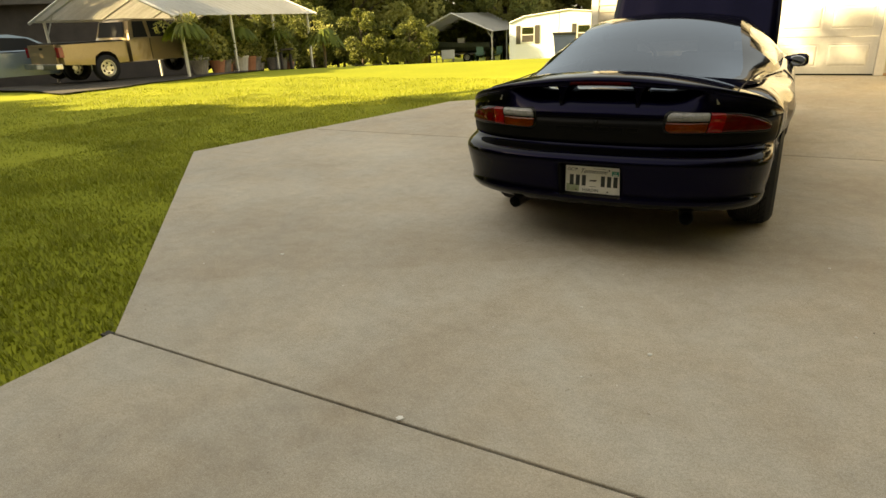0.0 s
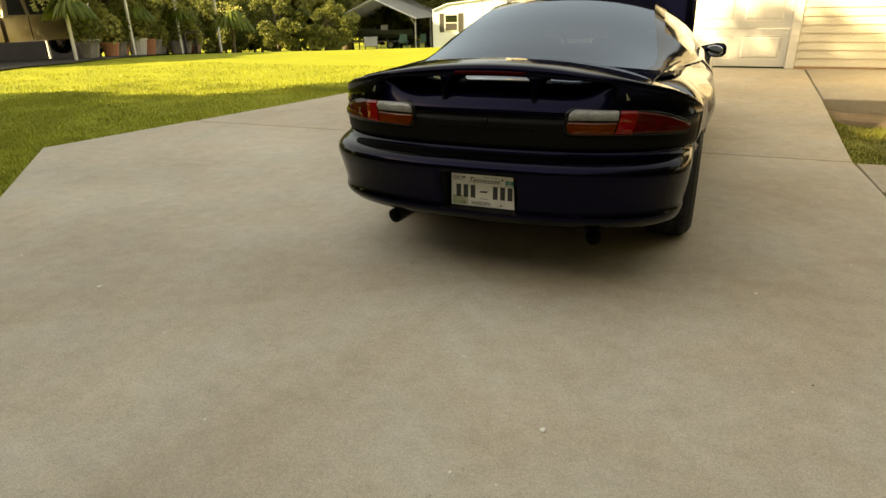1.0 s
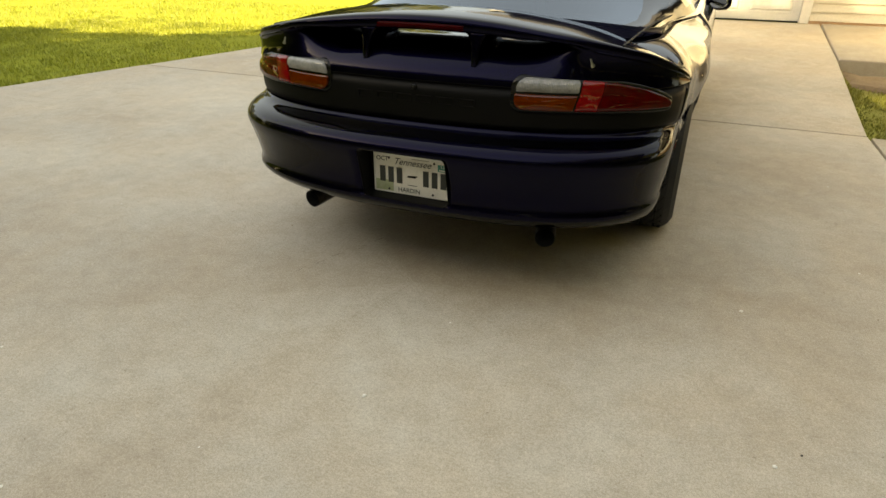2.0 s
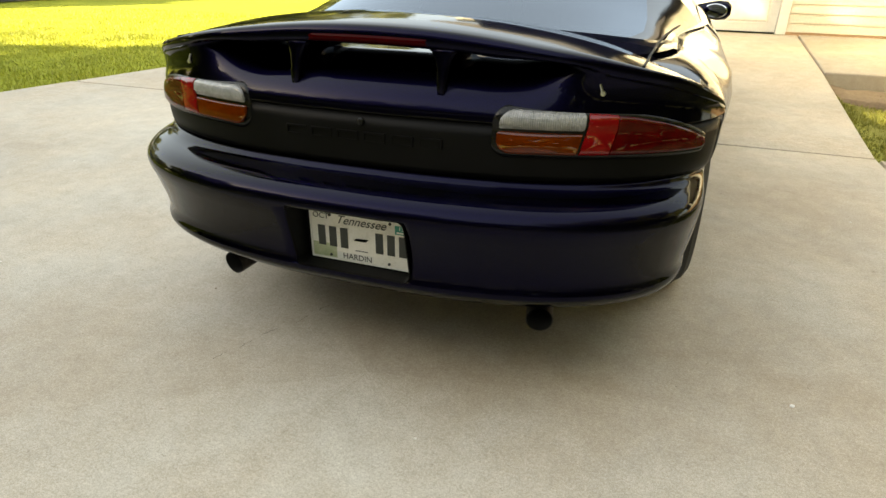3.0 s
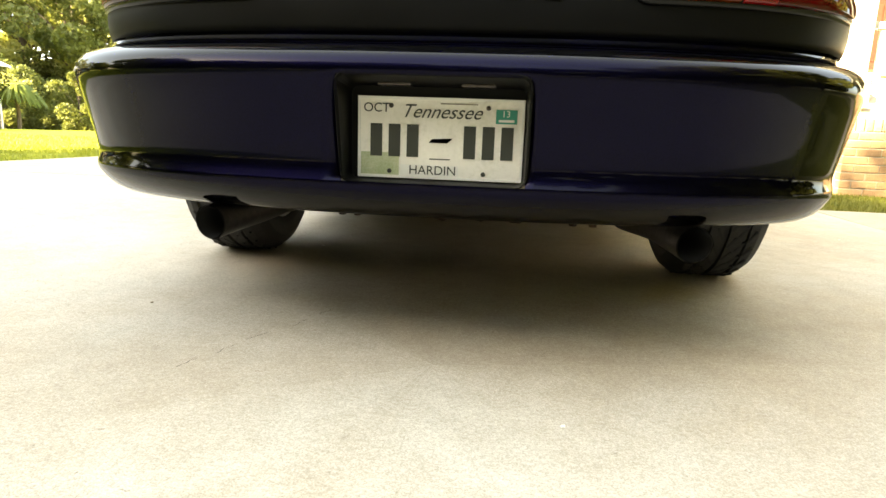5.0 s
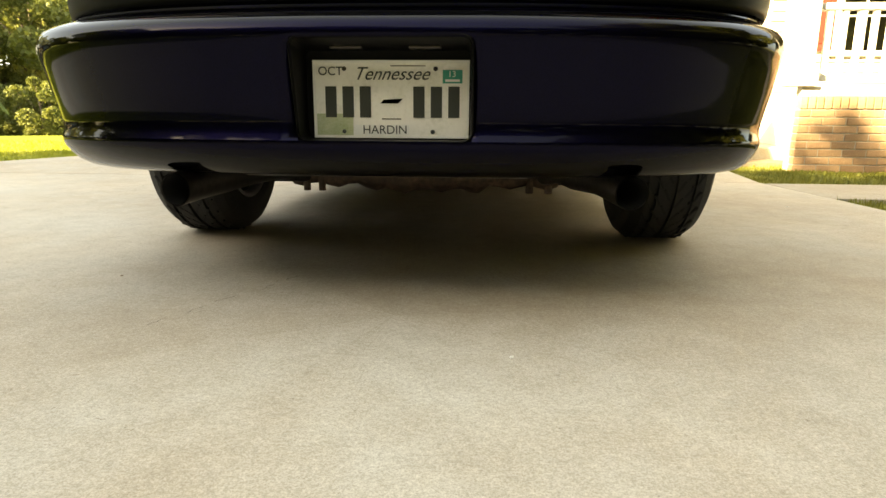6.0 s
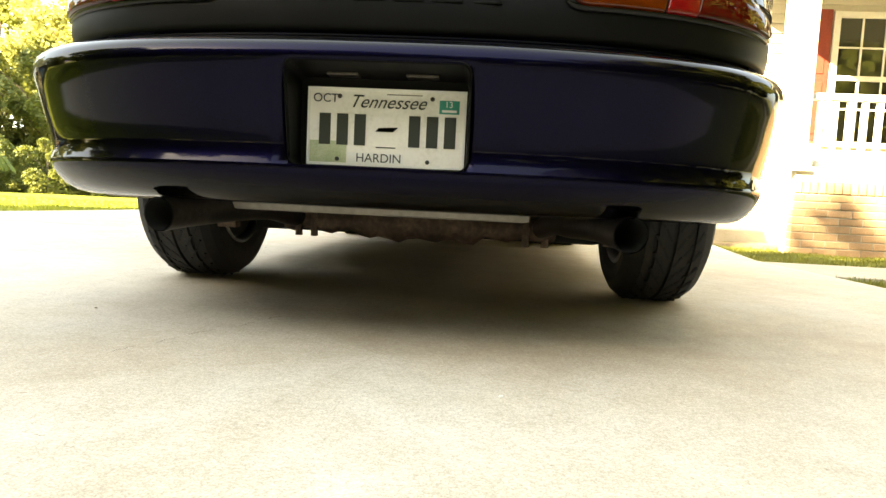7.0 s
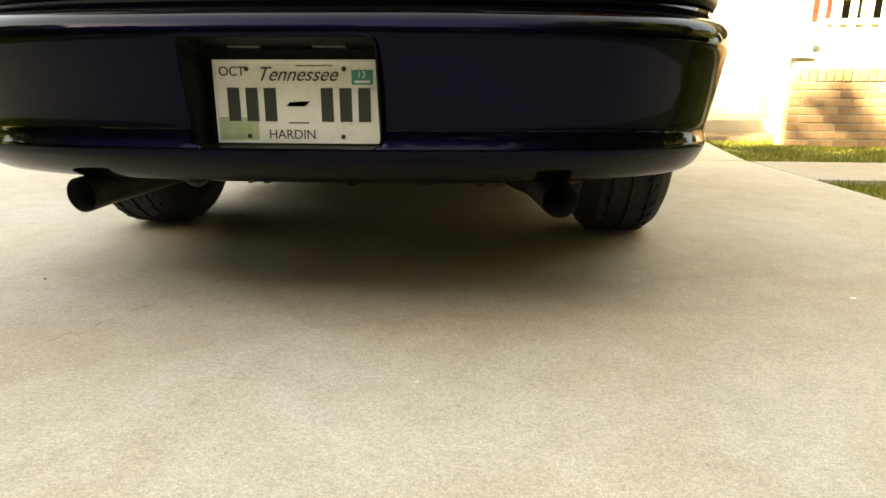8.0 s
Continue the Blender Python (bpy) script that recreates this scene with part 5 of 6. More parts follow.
# ---- neighbours' yard ----
def build_fern(at, radius, fronds, seed, label, drop=0.5, stem=0.0, basket=True, rise_up=0.4):
    rng = random.Random(seed)
    f = thing("fern_plant", label, "plant", at)
    bm = bmesh.new()
    for k in range(fronds):
        a = rng.uniform(0, 2 * math.pi)
        ln = radius * rng.uniform(0.7, 1.1)
        up = rng.uniform(0.1, 1.0) * rise_up
        prev = None
        for i in range(7):
            t = i / 6
            p = Vector((math.cos(a) * ln * t, math.sin(a) * ln * t, up * ln * 2 * t - (up * 1.2 + drop) * ln * 1.4 * t * t))
            w = 0.055 * radius * (1 - t) * (0.3 + t) * 2.2 + 0.004
            side = Vector((-math.sin(a), math.cos(a), 0.25 * math.sin(7 * i)))
            pair = (bm.verts.new(p - side * w), bm.verts.new(p + side * w + Vector((0, 0, 0.02))))
            if prev:
                bm.faces.new((prev[0], prev[1], pair[1], pair[0]))
            prev = pair
    part("fronds", bm, FROND, f)
    rn = np.random.default_rng(seed)
    lump = rn.normal(0, 0.28 * radius, (9, 3))
    v, fc = leaf_cloud(rn, lump, np.full(9, 0.42 * radius), 700, 0.05)
    # the sunlit fern and the palm take the paler, yellower leaf colour
    mesh_ob("foliage", v, fc, LEAF2 if seed in (1, 5) else LEAF, f)
    if basket:
        part("basket", lathe(bmesh.new(), [(0.0, -0.2), (0.10, -0.2), (0.15, -0.02), (0.135, -0.02), (0.0, -0.05)], "z", 16), DARKSH, f)
        part("hanger", tubebm([(0, 0, -0.02), (0, 0, 0.4)], 0.008, 6), POSTMET, f)
    if stem:
        part("stem", tubebm([(0, 0, -stem), (0.03, 0.02, -stem / 2), (0, 0, 0)], [0.06, 0.05, 0.05], 9), BARK, f)
    return f


def build_carport(label, front_r, along, across, length, width, eave, ridge, ground, posts, end_posts=True):
    """A metal carport: along and across are unit plan directions from the front right post."""
    c = thing("carport", label, "carport", (*front_r, 0))
    A, C = Vector((*along, 0)), Vector((*across, 0))
    def P(a, b, z):
        return A * a + C * b + Vector((0, 0, z))
    for b in (0.0, width):
        for k in range(posts):
            a = length * k / (posts - 1)
            zg = ground(*(Vector((*front_r, 0)) + P(a, b, 0)).xy)
            part("post", tubebm([P(a, b, zg - 0.05), P(a, b, eave)], 0.045, 4), POSTMET, c)
            if k == 0:
                w = C * (0.45 if b == 0 else -0.45)
                part("brace", tubebm([P(a, b, eave - 0.5), P(a, b, eave) + w + Vector((0, 0, 0.18))], 0.028, 4), POSTMET, c)
    for b0, b1, name in ((-0.18, width / 2, "roof_slope"), (width + 0.18, width / 2, "roof_slope")):
        bm = bmesh.new()
        n = 24
        rows = []
        for i in range(n * 2 + 1):
            a = -0.35 + (length + 0.7) * i / (n * 2)
            lift = 0.018 if i % 2 else 0.0
            rows.append([bm.verts.new(P(a, b0, eave - 0.06 + lift)), bm.verts.new(P(a, b1, ridge + lift))])
        for r0, r1 in zip(rows, rows[1:]):
            bm.faces.new((r0[0], r0[1], r1[1], r1[0]))
        bmesh.ops.solidify(bm, geom=bm.faces[:], thickness=0.02)
        part(name, bm, ROOFMET, c)
    for a in (-0.36, length + 0.36):
        for b0 in (-0.2, width + 0.2):
            part("gable_trim", tubebm([P(a, b0, eave - 0.07), P(a, width / 2, ridge)], 0.05, 4), ROOFMET, c)
    for b in (0.0, width):
        part("eave_rail", tubebm([P(-0.3, b, eave - 0.02), P(length + 0.3, b, eave - 0.02)], 0.04, 4), POSTMET, c)
    for k in range(posts):
        a = length * k / (posts - 1)
        part("truss", tubebm([P(a, 0, eave), P(a, width / 2, ridge - 0.06), P(a, width, eave)], 0.03, 4), POSTMET, c)
    return c


def side_loft(name, prof, width, material, parent, tuck=None, label=""):
    """A vehicle body part from a closed side outline (y, z), drawn in towards its sides."""
    bm = bmesh.new()
    rows = []
    n = 9
    for k in range(n):
        u = -1 + 2 * k / (n - 1)
        x = width / 2 * u
        s = 1 - 0.06 * max(0, abs(u) - 0.6) / 0.4
        cy, cz = sum(p[0] for p in prof) / len(prof), sum(p[1] for p in prof) / len(prof)
        rows.append([bm.verts.new(((x * (1 - (tuck(p[1]) if tuck else 0))), cy + (p[0] - cy) * s, cz + (p[1] - cz) * s)) for p in prof])
    m = len(prof)
    for r0, r1 in zip(rows, rows[1:]):
        for k in range(m):
            bm.faces.new((r0[k], r0[(k + 1) % m], r1[(k + 1) % m], r1[k]))
    bm.faces.new(rows[0])
    bm.faces.new(rows[-1][::-1])
    return part(name, bm, material, parent, label)


def road_wheel(parent, x, y, z, r, w):
    s = 1 if x > 0 else -1
    wh = new("wheel")
    wh.parent = parent
    wh.location = (x, y, z)
    h = w / 2
    part("tyre", lathe(bmesh.new(), [(r * 0.62, -h), (r * 0.9, -h), (r, -h * 0.7), (r, h * 0.7), (r * 0.9, h), (r * 0.62, h)], "x", 28), RUBBER, wh, smooth=True)
    bm = lathe(bmesh.new(), [(r * 0.62, s * h * 0.95), (r * 0.58, s * h * 0.95), (r * 0.5, s * h * 0.55), (r * 0.2, s * h * 0.5), (r * 0.16, s * h * 0.8), (0.0, s * h * 0.8)], "x", 24)
    part("rim", bm, ALLOY, wh)
    for k in range(6):
        m = Matrix.Rotation(2 * math.pi * k / 6, 4, "X")
        part("rim_hole", boxbm(s * h * 0.50 - 0.006, s * h * 0.56 + 0.006, -0.03, 0.03, r * 0.30, r * 0.44, m=m), GAPBLK, wh)


def build_truck(at, turn):
    t = thing("pickup_truck", "gold extended-cab pickup truck parked under a carport", "truck", at, turn)
    side_loft("bed", [(0.0, 0.52), (0.0, 1.06), (1.95, 1.08), (1.95, 0.48), (1.62, 0.46), (1.55, 0.70), (1.36, 0.82), (1.12, 0.82), (0.92, 0.70), (0.86, 0.46)], 1.76, GOLDP, t)
    part("bed_well", boxbm(-0.74, 0.74, 0.08, 1.9, 1.04, 1.09), GAPBLK, t)
    side_loft("cab", [(1.97, 0.44), (1.97, 1.08), (2.12, 1.62), (2.3, 1.68), (3.35, 1.66), (3.95, 1.12), (4.0, 0.44)], 1.74, GOLDP, t, lambda z: 0.14 * max(0, (z - 1.08)) / 0.6)
    side_loft("nose", [(4.0, 0.44), (4.0, 1.10), (4.9, 1.0), (5.0, 0.85), (5.0, 0.48), (4.75, 0.46), (4.68, 0.68), (4.5, 0.78), (4.3, 0.68), (4.22, 0.46)], 1.72, GOLDP, t)
    for s in (-1, 1):
        bm = bmesh.new()
        def quad(pts):
            bm.faces.new([bm.verts.new(p) for p in pts])
        def X(z):
            return s * (0.885 * (1 - 0.14 * max(0, z - 1.08) / 0.6) + 0.004)
        for y0, y1, y2, y3 in ((2.16, 2.62, 2.60, 2.26), (2.72, 3.62, 3.30, 2.72)):
            quad([(X(1.14), y0, 1.14), (X(1.14), y1, 1.14), (X(1.58), y2, 1.58), (X(1.58), y3, 1.58)])
        part("side_window", bm, GAPBLK, t)
        part("taillight", boxbm(s * 0.80 - 0.085, s * 0.80 + 0.085, -0.02, 0.10, 0.72, 0.98, 0.01), REDLENS, t, "red tail lamp")
        part("door_seam", boxbm(s * 0.873 - 0.004, s * 0.873 + 0.004, 2.66, 2.675, 0.5, 1.1), GAPBLK, t)
        for y in (1.24, 4.48):
            road_wheel(t, s * 0.76, y, 0.36, 0.36, 0.24)
    bm = bmesh.new()
    bm.faces.new([bm.verts.new(p) for p in ((-0.66, 1.985, 1.16), (0.66, 1.985, 1.16), (0.60, 2.098, 1.58), (-0.60, 2.098, 1.58))])
    part("rear_window", bm, GAPBLK, t)
    tg = part("tailgate", boxbm(-0.70, 0.70, -0.03, 0.03, 0.56, 1.05, 0.012), GOLDP, t)
    part("gate_handle", boxbm(-0.09, 0.09, -0.038, -0.028, 0.92, 0.98, 0.004), GAPBLK, tg)
    part("bumper", boxbm(-0.86, 0.86, -0.16, 0.02, 0.42, 0.56, 0.02), ALLOY, t, "bright step bumper")
    part("plate_bar", boxbm(-0.16, 0.16, -0.168, -0.158, 0.44, 0.54), PLATEW, t)


def build_sedan(at, turn):
    t = thing("sedan", "blue-grey sedan parked beside the carport", "car", at, turn)
    side_loft("body", [(0.0, 0.30), (-0.02, 0.60), (0.05, 0.88), (0.6, 0.94), (1.5, 0.93), (3.4, 0.92), (4.5, 0.78), (4.7, 0.6), (4.68, 0.28), (4.1, 0.26), (4.05, 0.52), (3.85, 0.64), (3.6, 0.64), (3.4, 0.52), (3.35, 0.24), (1.32, 0.24), (1.28, 0.52), (1.08, 0.64), (0.85, 0.64), (0.66, 0.52), (0.6, 0.28)], 1.76, BLUEP, t)
    side_loft("cabin", [(0.55, 0.92), (1.15, 1.32), (1.6, 1.41), (2.3, 1.41), (2.8, 1.30), (3.5, 0.91)], 1.62, BLUEP, t, lambda z: 0.22 * max(0, z - 0.92) / 0.5)
    for s in (-1, 1):
        X = lambda z: s * (0.815 * (1 - 0.22 * max(0, z - 0.92) / 0.5) + 0.004)
        for pts in (((0.95, 0.97), (1.85, 0.97), (1.85, 1.33), (1.28, 1.30)), ((1.93, 0.97), (3.2, 0.97), (2.68, 1.28), (1.93, 1.33))):
            bm = bmesh.new()
            bm.faces.new([bm.verts.new((X(z), y, z)) for y, z in pts])
            part("side_window", bm, GAPBLK, t)
        part("taillight", boxbm(s * 0.70 - 0.14, s * 0.70 + 0.14, -0.03, 0.05, 0.66, 0.82, 0.01), REDLENS, t)
        for y in (0.97, 3.72):
            road_wheel(t, s * 0.76, y, 0.31, 0.31, 0.2)
    bm = bmesh.new()
    bm.faces.new([bm.verts.new(p) for p in ((-0.66, 0.60, 0.965), (0.66, 0.60, 0.965), (0.56, 1.10, 1.30), (-0.56, 1.10, 1.30))])
    part("rear_window", bm, GAPBLK, t)


def build_chair(at, turn):
    c = thing("metal_lawn_chair", "green metal lawn chair under the carport", "chair", at, turn)
    part("seat", boxbm(-0.25, 0.25, -0.22, 0.25, 0.40, 0.44, 0.015), CHAIRG, c)
    part("backrest", boxbm(-0.25, 0.25, -0.27, -0.23, 0.46, 0.95, 0.015), CHAIRG, c)
    for s in (-1, 1):
        part("leg", tubebm([(s * 0.27, 0.28, 0.0), (s * 0.27, 0.28, 0.62), (s * 0.27, -0.22, 0.64), (s * 0.27, -0.30, 0.02), (s * 0.27, 0.28, 0.02)], 0.016, 6), CHAIRG, c)


def build_boat(at, turn):
    b = thing("fishing_boat", "drab green fishing boat on a trailer", "boat", at, turn)
    bm = bmesh.new()
    rows = []
    for i in range(9):
        t = i / 8
        w = 0.85 * (1 - max(0, t - 0.5) ** 2 * 3.6)
        y = 4.6 * t
        rows.append([bm.verts.new((w * x, y, z + 0.22 * t * t)) for x, z in ((-1, 1.25), (-0.92, 0.95), (-0.6, 0.72), (0, 0.66), (0.6, 0.72), (0.92, 0.95), (1, 1.25))])
    for r0, r1 in zip(rows, rows[1:]):
        for k in range(6):
            bm.faces.new((r0[k], r0[k + 1], r1[k + 1], r1[k]))
    bm.faces.new(rows[0])
    bmesh.ops.solidify(bm, geom=bm.faces[:], thickness=0.04)
    part("hull", bm, BOAT, b)
    part("motor", boxbm(-0.18, 0.18, -0.45, -0.05, 0.9, 1.55, 0.05), GAPBLK, b)
    part("console", boxbm(-0.3, 0.3, 1.8, 2.3, 1.0, 1.6, 0.04), POSTMET, b)
    part("trailer", boxbm(-0.7, 0.7, 0.3, 4.9, 0.48, 0.56, 0.01), CLUTTER, b)
    for s in (-1, 1):
        road_wheel(b, s * 0.85, 1.6, 0.3, 0.3, 0.2)


def build_mobile_home():
    h = thing("mobile_home", "small white mobile home with dark-shuttered windows", "house", (-14.81, 34.56, -1.5), 19)
    bm = bmesh.new()
    out = [(0, 0), (7.2, 0), (7.2, 2.45), (6.5, 2.7), (3.6, 3.0), (0.9, 2.7), (0, 2.35)]
    f = bm.faces.new([bm.verts.new((x, 0, z)) for x, z in out])
    r = bmesh.ops.extrude_face_region(bm, geom=[f])
    for v in r["geom"]:
        if isinstance(v, bmesh.types.BMVert):
            v.co.y += 12
    part("wall", bm, HOMEWHITE, h)
    for p, q in zip(out[2:], out[3:]):
        part("roof_edge", tubebm([(p[0], -0.04, p[1] + 0.02), (q[0], -0.04, q[1] + 0.02)], 0.05, 4), ROOFMET, h)
    for x in (0.72, 4.15):
        w = part("window", boxbm(x, x + 0.85, -0.03, 0.02, 1.15, 2.15, 0.01), WHITE, h)
        part("pane", boxbm(x + 0.07, x + 0.78, -0.036, -0.031, 1.22, 1.62), DARKSH, w)
        part("pane", boxbm(x + 0.07, x + 0.78, -0.036, -0.031, 1.68, 2.08), HOUSEGLASS, w)
        for s in (x - 0.30, x + 0.87):
            part("shutter", boxbm(s, s + 0.28, -0.035, 0.02, 1.1, 2.2, 0.006), DARKSH, w)
    part("skirting", boxbm(-0.02, 7.22, -0.02, 12, -0.6, 0.14), CLUTTER, h)
    rr = part("seam", boxbm(3.05, 3.07, -0.008, 0.0, 0.1, 2.9), CLUTTER, h)


def build_pad():
    # a dark sheet laid over the lawn, painting the shade round the truck
    xs, ys = [-31 + 0.5 * k for k in range(35)], [5.5 + 0.5 * k for k in range(30)]
    vs = [(x + 0.1 * math.sin(3 * y), y + 0.1 * math.sin(2.3 * x) - 0.09 * (x + 14), ground_z(x, y) + 0.05) for y in ys for x in xs]
    ob = mesh_ob("parking_pad", vs, grid_faces(len(ys), len(xs)), PADSHADE, smooth=True)
    tagged(ob, "dark packed gravel parking pad under the carport", "pavement", kind="structure")


def build_yard():
    build_pad()
    build_carport("white metal carport sheltering a pickup and plants", (-14.5, 9.5), (-0.13, 0.991), (-0.991, -0.13), 6.6, 5.4, 1.74, 2.85, lambda x, y: ground_z(x, y), 4)
    build_truck((-17.0, 6.9, ground_z(-16.6, 8) + 0.05), -4)
    build_sedan((-19.9, 5.0, ground_z(-18, 6) + 0.02), -14)
    cc = Vector((-0.997, -0.08)).normalized()
    build_carport("white-roofed metal carport over a boat", (-16.62, 35.95), (-0.08, 0.997), (cc.x, cc.y), 6.2, 5.5, 0.46, 1.62, lambda x, y: ground_z(x, y), 3)
    zb = ground_z(-19, 38)
    build_boat((-18.4, 39.5, zb), 112)
    build_chair((-17.9, 36.7, ground_z(-17.9, 36.7)), 200)
    build_chair((-17.0, 37.6, ground_z(-17, 37.6)), 160)
    tb = thing("cooler", "white cooler box on the ground by the boat", "cooler", (-20.1, 36.2, ground_z(-20, 36)), 30)
    part("box", boxbm(-0.45, 0.45, -0.3, 0.3, 0.25, 0.75, 0.03), WHITE, tb)
    part("lid", boxbm(-0.47, 0.47, -0.32, 0.32, 0.752, 0.83, 0.02), WHITE, tb)
    for sx in (-0.38, 0.38):
        part("leg", boxbm(sx - 0.04, sx + 0.04, -0.2, 0.2, 0, 0.26), CLUTTER, tb)
    build_mobile_home()
    bn = thing("trash_bin", "dark blue wheeled trash bin on the lawn", "bin", (-8.2, 25.0, ground_z(-8.2, 25)), 20)
    bm = bmesh.new()
    rows = [[bm.verts.new((sx * w, sy * w, z)) for sx, sy in ((-1, -1), (1, -1), (1, 1), (-1, 1))] for w, z in ((0.36, 0.05), (0.46, 1.0), (0.48, 1.0), (0.48, 1.06))]
    for r0, r1 in zip(rows, rows[1:]):
        for k in range(4):
            bm.faces.new((r0[k], r0[(k + 1) % 4], r1[(k + 1) % 4], r1[k]))
    bm.faces.new(rows[0])
    bm.faces.new(rows[-1])
    part("body", bm, BINBLUE, bn)
    part("lid", boxbm(-0.5, 0.5, -0.52, 0.5, 1.062, 1.13, 0.03), GAPBLK, bn)
    dk = thing("neighbour_house", "dark shaded wooden house behind the carport", "house", (-30, 6, -0.9), 57)
    part("wall", boxbm(0, 13.0, 0, 7, -0.3, 3.4), DARKWALL, dk)
    part("roof", boxbm(-0.5, 13.5, -0.6, 7.5, 3.402, 3.6), SHINGLE, dk)
    part("window", boxbm(2.2, 3.4, -0.03, 0.02, 1.2, 2.4), CLUTTER, dk)
    orr = thing("shed_roof_far", "far shed with an orange rusted roof", "shed", (-14.0, 47, -2.6), 20)
    part("roof", boxbm(-1.8, 1.8, 0, 3, 3.75, 4.05), ORANGER, orr)
    part("wall", boxbm(-1.6, 1.6, 0.2, 2.8, 0, 3.748), DARKWALL, orr)
    # hanging ferns, pots and clutter under the first carport
    build_fern((-14.2, 9.35, 1.42), 0.62, 170, 1, "hanging fern basket lit by the sun")
    for x, y, z, sd in ((-15.0, 12.1, 1.25, 2), (-15.2, 14.1, 1.2, 3), (-15.9, 11.0, 1.2, 4)):
        build_fern((x, y, z), 0.6, 150, sd, "hanging fern basket in the carport shade")
    build_fern((-13.9, 15.0, 1.05), 0.75, 170, 5, "palm-like plant with a bare stem", stem=1.5, basket=False, drop=0.55)
    rnd = random.Random(21)
    for k in range(13):
        x, y = -14.75 - 0.6 * rnd.random() - 0.12 * k / 2, 10.2 + 0.42 * k
        z = ground_z(x, y)
        s = rnd.uniform(0.16, 0.3)
        p = thing("plant_pot", rnd.choice(("pale clay plant pot on the ground", "terracotta plant pot with a bushy plant")), "pot", (x, y, z))
        part("pot", lathe(bmesh.new(), [(0, 0), (s * 0.7, 0), (s, s * 1.6), (s * 1.08, s * 1.6), (s * 1.08, s * 1.8), (s * 0.9, s * 1.8), (s * 0.8, s * 1.5), (0, s * 1.5)], "z", 16), rnd.choice((TERRA, CLUTTER, TERRA, CLUTTER, POTW)), p)
        v, f = leaf_cloud(np.random.default_rng(k), np.array([[0, 0, s * 2.6], [0.12, 0, s * 3.6], [-0.1, 0.1, s * 4.4], [0, -0.1, s * 5.2]]), np.array([s * 1.7, s * 1.6, s * 1.4, s * 1.0]), 520, 0.075)
        mesh_ob("foliage", v, f, (LEAFD, LEAF, LEAF2)[k % 3], p)
    tbl = thing("work_table", "dark work table under the carport", "table", (-15.9, 14.2, ground_z(-15.9, 14.2)), 10)
    part("top", boxbm(-0.9, 0.9, -0.4, 0.4, 0.72, 0.78, 0.01), DARKWALL, tbl)
    for sx, sy in ((-0.8, -0.3), (0.8, -0.3), (0.8, 0.3), (-0.8, 0.3)):
        part("leg", boxbm(sx - 0.04, sx + 0.04, sy - 0.04, sy + 0.04, 0, 0.721), DARKWALL, tbl)


build_yard()

# ---- lawn blades, specks, cracks ----
def inside(poly, x, y):
    res = False
    for (x0, y0), (x1, y1) in zip(poly, poly[1:] + poly[:1]):
        if (y0 > y) != (y1 > y) and x < (x1 - x0) * (y - y0) / (y1 - y0) + x0:
            res = not res
    return res


def build_blades(name, label, boxes, seed, material):
    rng = np.random.default_rng(seed)
    verts = []
    for x0, x1, y0, y1, dens, h in boxes:
        n = int((x1 - x0) * (y1 - y0) * dens)
        px, py = rng.uniform(x0, x1, n), rng.uniform(y0, y1, n)
        keep = [not any(inside(q, x, y) for q in (DRIVE_NEAR, DRIVE_MAIN, DRIVE_TOP, WALK)) for x, y in zip(px, py)]
        px, py = px[keep], py[keep]
        for x, y in zip(px, py):
            a = rng.uniform(0, 6.283)
            l = h * rng.uniform(0.5, 1.3) * (0.75 + 0.5 * noise.noise(Vector((x * 1.7, y * 1.7, 9))))
            z = ground_z(x, y) - 0.006
            c, s = math.cos(a), math.sin(a)
            lean = rng.uniform(0.2, 0.9) * l
            w = 0.0035 + 0.05 * h
            verts += [(x - s * w, y + c * w, z), (x + s * w, y - c * w, z), (x + c * lean, y + s * lean, z + l)]
    me = bpy.data.meshes.new(name)
    v = np.array(verts, np.float32)
    me.vertices.add(len(v))
    me.vertices.foreach_set("co", v.ravel())
    me.loops.add(len(v))
    me.loops.foreach_set("vertex_index", np.arange(len(v), dtype=np.int32))
    me.polygons.add(len(v) // 3)
    me.polygons.foreach_set("loop_start", np.arange(0, len(v), 3, dtype=np.int32))
    me.update(calc_edges=True)
    me.materials.append(material)
    tagged(new(name, me), label, "grass", kind="stuff")


WALK = [(2.07, 2.24), (9, 2.24), (9, 3.09), (2.07, 3.09)]
build_blades("grass", "short mown yellow-green lawn grass", [(-6.5, -1.6, -4, 2, 2600, 0.05), (-9, -4.0, 1.4, 6.5, 1500, 0.05), (-14, -6.5, -2, 6, 600, 0.05), (-15, -3.5, 6.0, 10.0, 420, 0.055)], 4, BLADE)
build_blades("grass", "short dry olive grass strip beside the walk", [(2.0, 4.6, 3.05, 5.7, 4200, 0.05), (2.0, 4.6, 0.2, 2.3, 3600, 0.05)], 6, DRYBLADE)


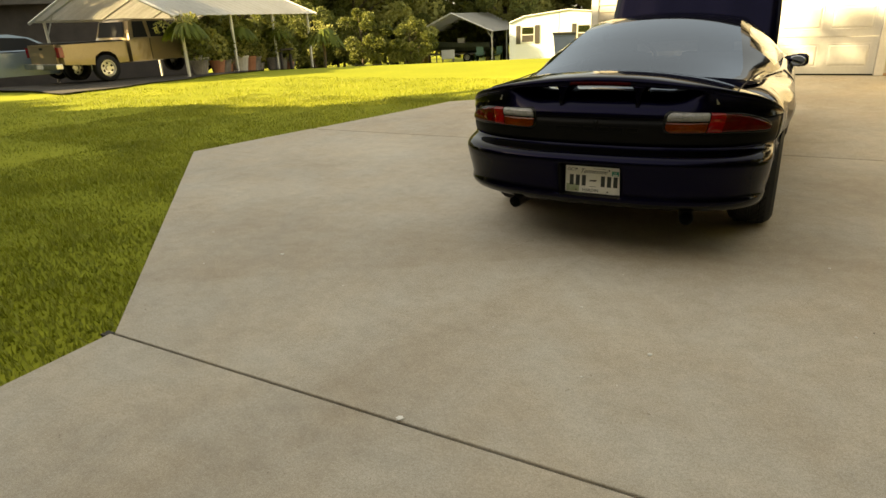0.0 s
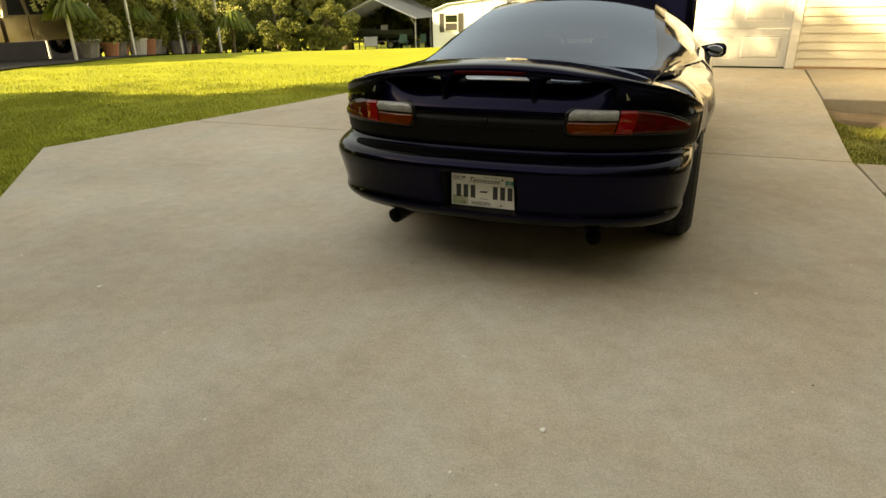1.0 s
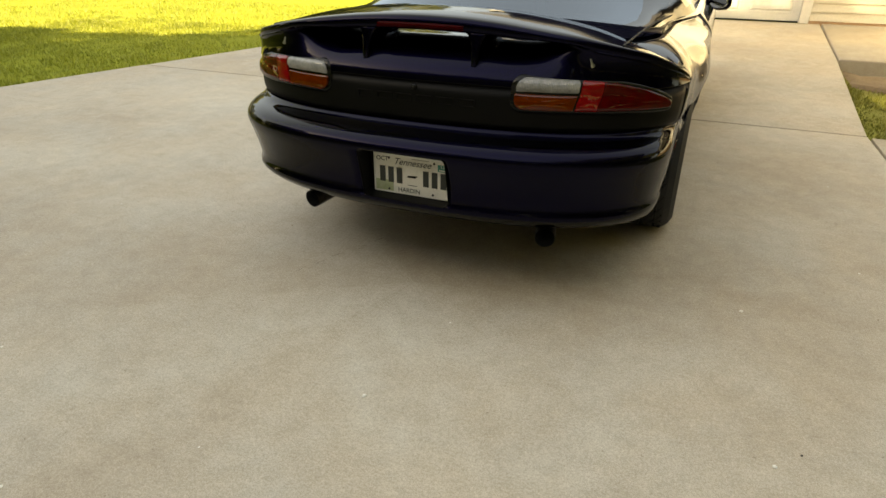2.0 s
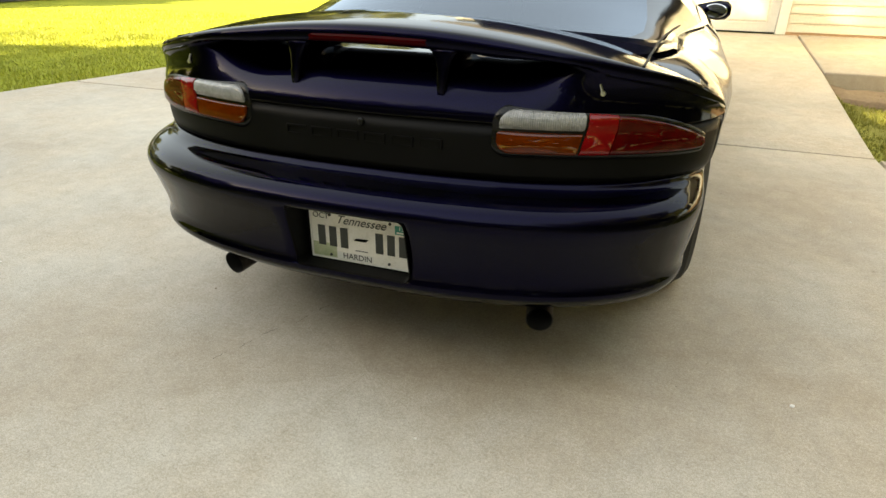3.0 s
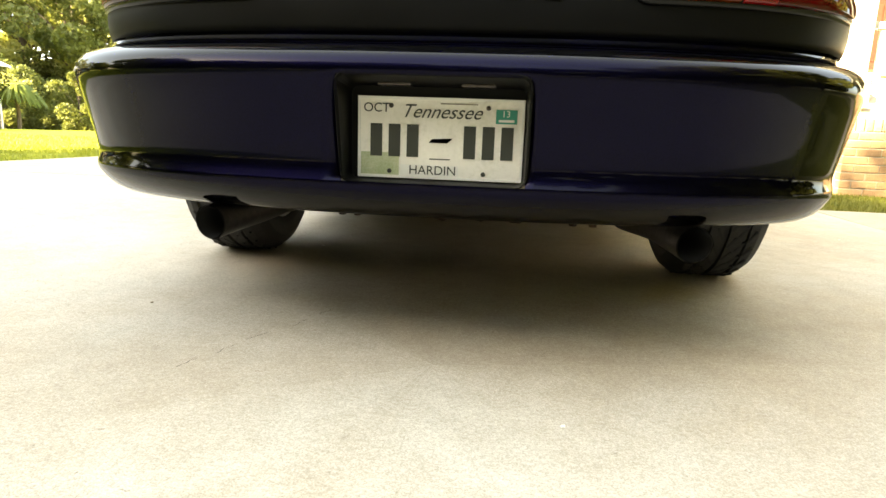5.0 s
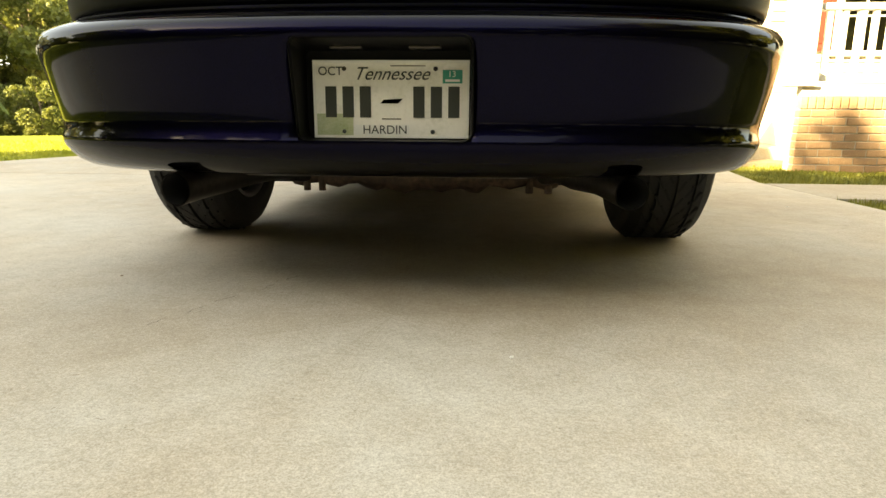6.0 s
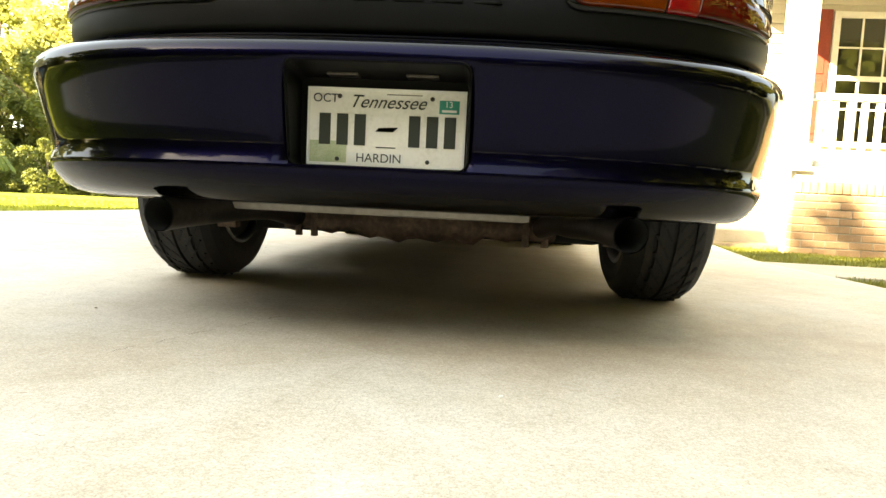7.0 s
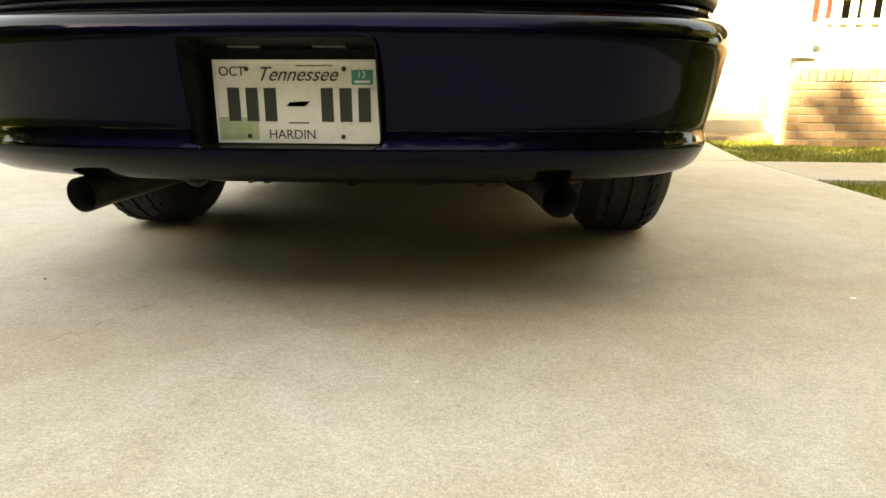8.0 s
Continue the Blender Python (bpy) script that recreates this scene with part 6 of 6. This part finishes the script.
def build_specks():
    rnd = random.Random(8)
    known = [(0.52, -0.98, 0.012), (0.15, -0.67, 0.008), (-1.69, -0.69, 0.012), (1.184, 0.273, 0.009), (0.32, -1.25, 0.007), (-0.172, -1.765, 0.016), (1.6, -0.9, 0.012), (1.25, -0.5, 0.007)]
    me = None
    for x, y, r in known + [(rnd.uniform(-3, 1.9), rnd.uniform(-1.6, 2.5), rnd.uniform(0.003, 0.006)) for _ in range(26)]:
        bm = bmesh.new()
        bmesh.ops.create_icosphere(bm, subdivisions=1, radius=r)
        for v in bm.verts:
            v.co *= rnd.uniform(0.7, 1.2)
            v.co.z *= 0.4
        ob = part("leaf_scrap", bm, SPECK if r > 0.0062 else rnd.choice((DIRT, CRACK, SPECK)), None)
        ob.location = (x, y, r * 0.25)
        ob.rotation_euler.z = rnd.uniform(0, 6)
        tagged(ob, "tiny dry leaf scrap lying on the concrete", "debris", group="debris on the drive")


def build_crack():
    rnd = random.Random(2)
    c = thing("hairline_crack", "thin dark hairline crack in the concrete", "crack", kind="structure")
    pts, p = [], Vector((-0.30, 0.30, 0))
    for k in range(34):
        pts.append(p.copy())
        p += Vector((-0.006 + rnd.uniform(-0.010, 0.008), -0.014 + rnd.uniform(-0.006, 0.006), 0))
    bm = bmesh.new()
    prev = None
    for k, q in enumerate(pts):
        w = rnd.uniform(0.0003, 0.0011)
        cur = (bm.verts.new(q + Vector((-w, 0, 0.001))), bm.verts.new(q + Vector((w, 0, 0.001))))
        if prev and k % 7 < 4:
            bm.faces.new((prev[0], prev[1], cur[1], cur[0]))
        prev = cur
    part("crack_line", bm, CRACK, c)


def build_bed():
    rng = random.Random(14)
    vs, nx, ny = [], 15, 11
    for j in range(ny):
        for i in range(nx):
            x, y = 2.17 + 1.15 * i / (nx - 1), 4.85 + 0.83 * j / (ny - 1)
            edge = min(i, nx - 1 - i, j, ny - 1 - j)
            vs.append((x + (0.03 * rng.uniform(-1, 1) if 0 < edge else 0), y, ground_z(x, y) + (0.035 + 0.02 * rng.random() if edge else -0.02)))
    bed = mesh_ob("garden_bed", vs, grid_faces(ny, nx), DIRT, smooth=True)
    tagged(bed, "bare brown dirt bed beside the concrete landing", "soil", kind="structure")


build_bed()
build_specks()
build_crack()
bm = bmesh.new()
bmesh.ops.create_icosphere(bm, subdivisions=3, radius=0.07)
for v in bm.verts:
    v.co = Vector((v.co.x * 1.7, v.co.y, v.co.z * (0.55 + 0.5 * max(0, v.co.x / 0.07)))) * (1 + 0.35 * noise.noise(v.co * 30))
clod = part("black_clod", bm, GAPBLK, None)
clod.location = (3.20, 4.62, ground_z(3.2, 4.62) + 0.05)
tagged(clod, "black lump of rag lying on the grass", "debris")
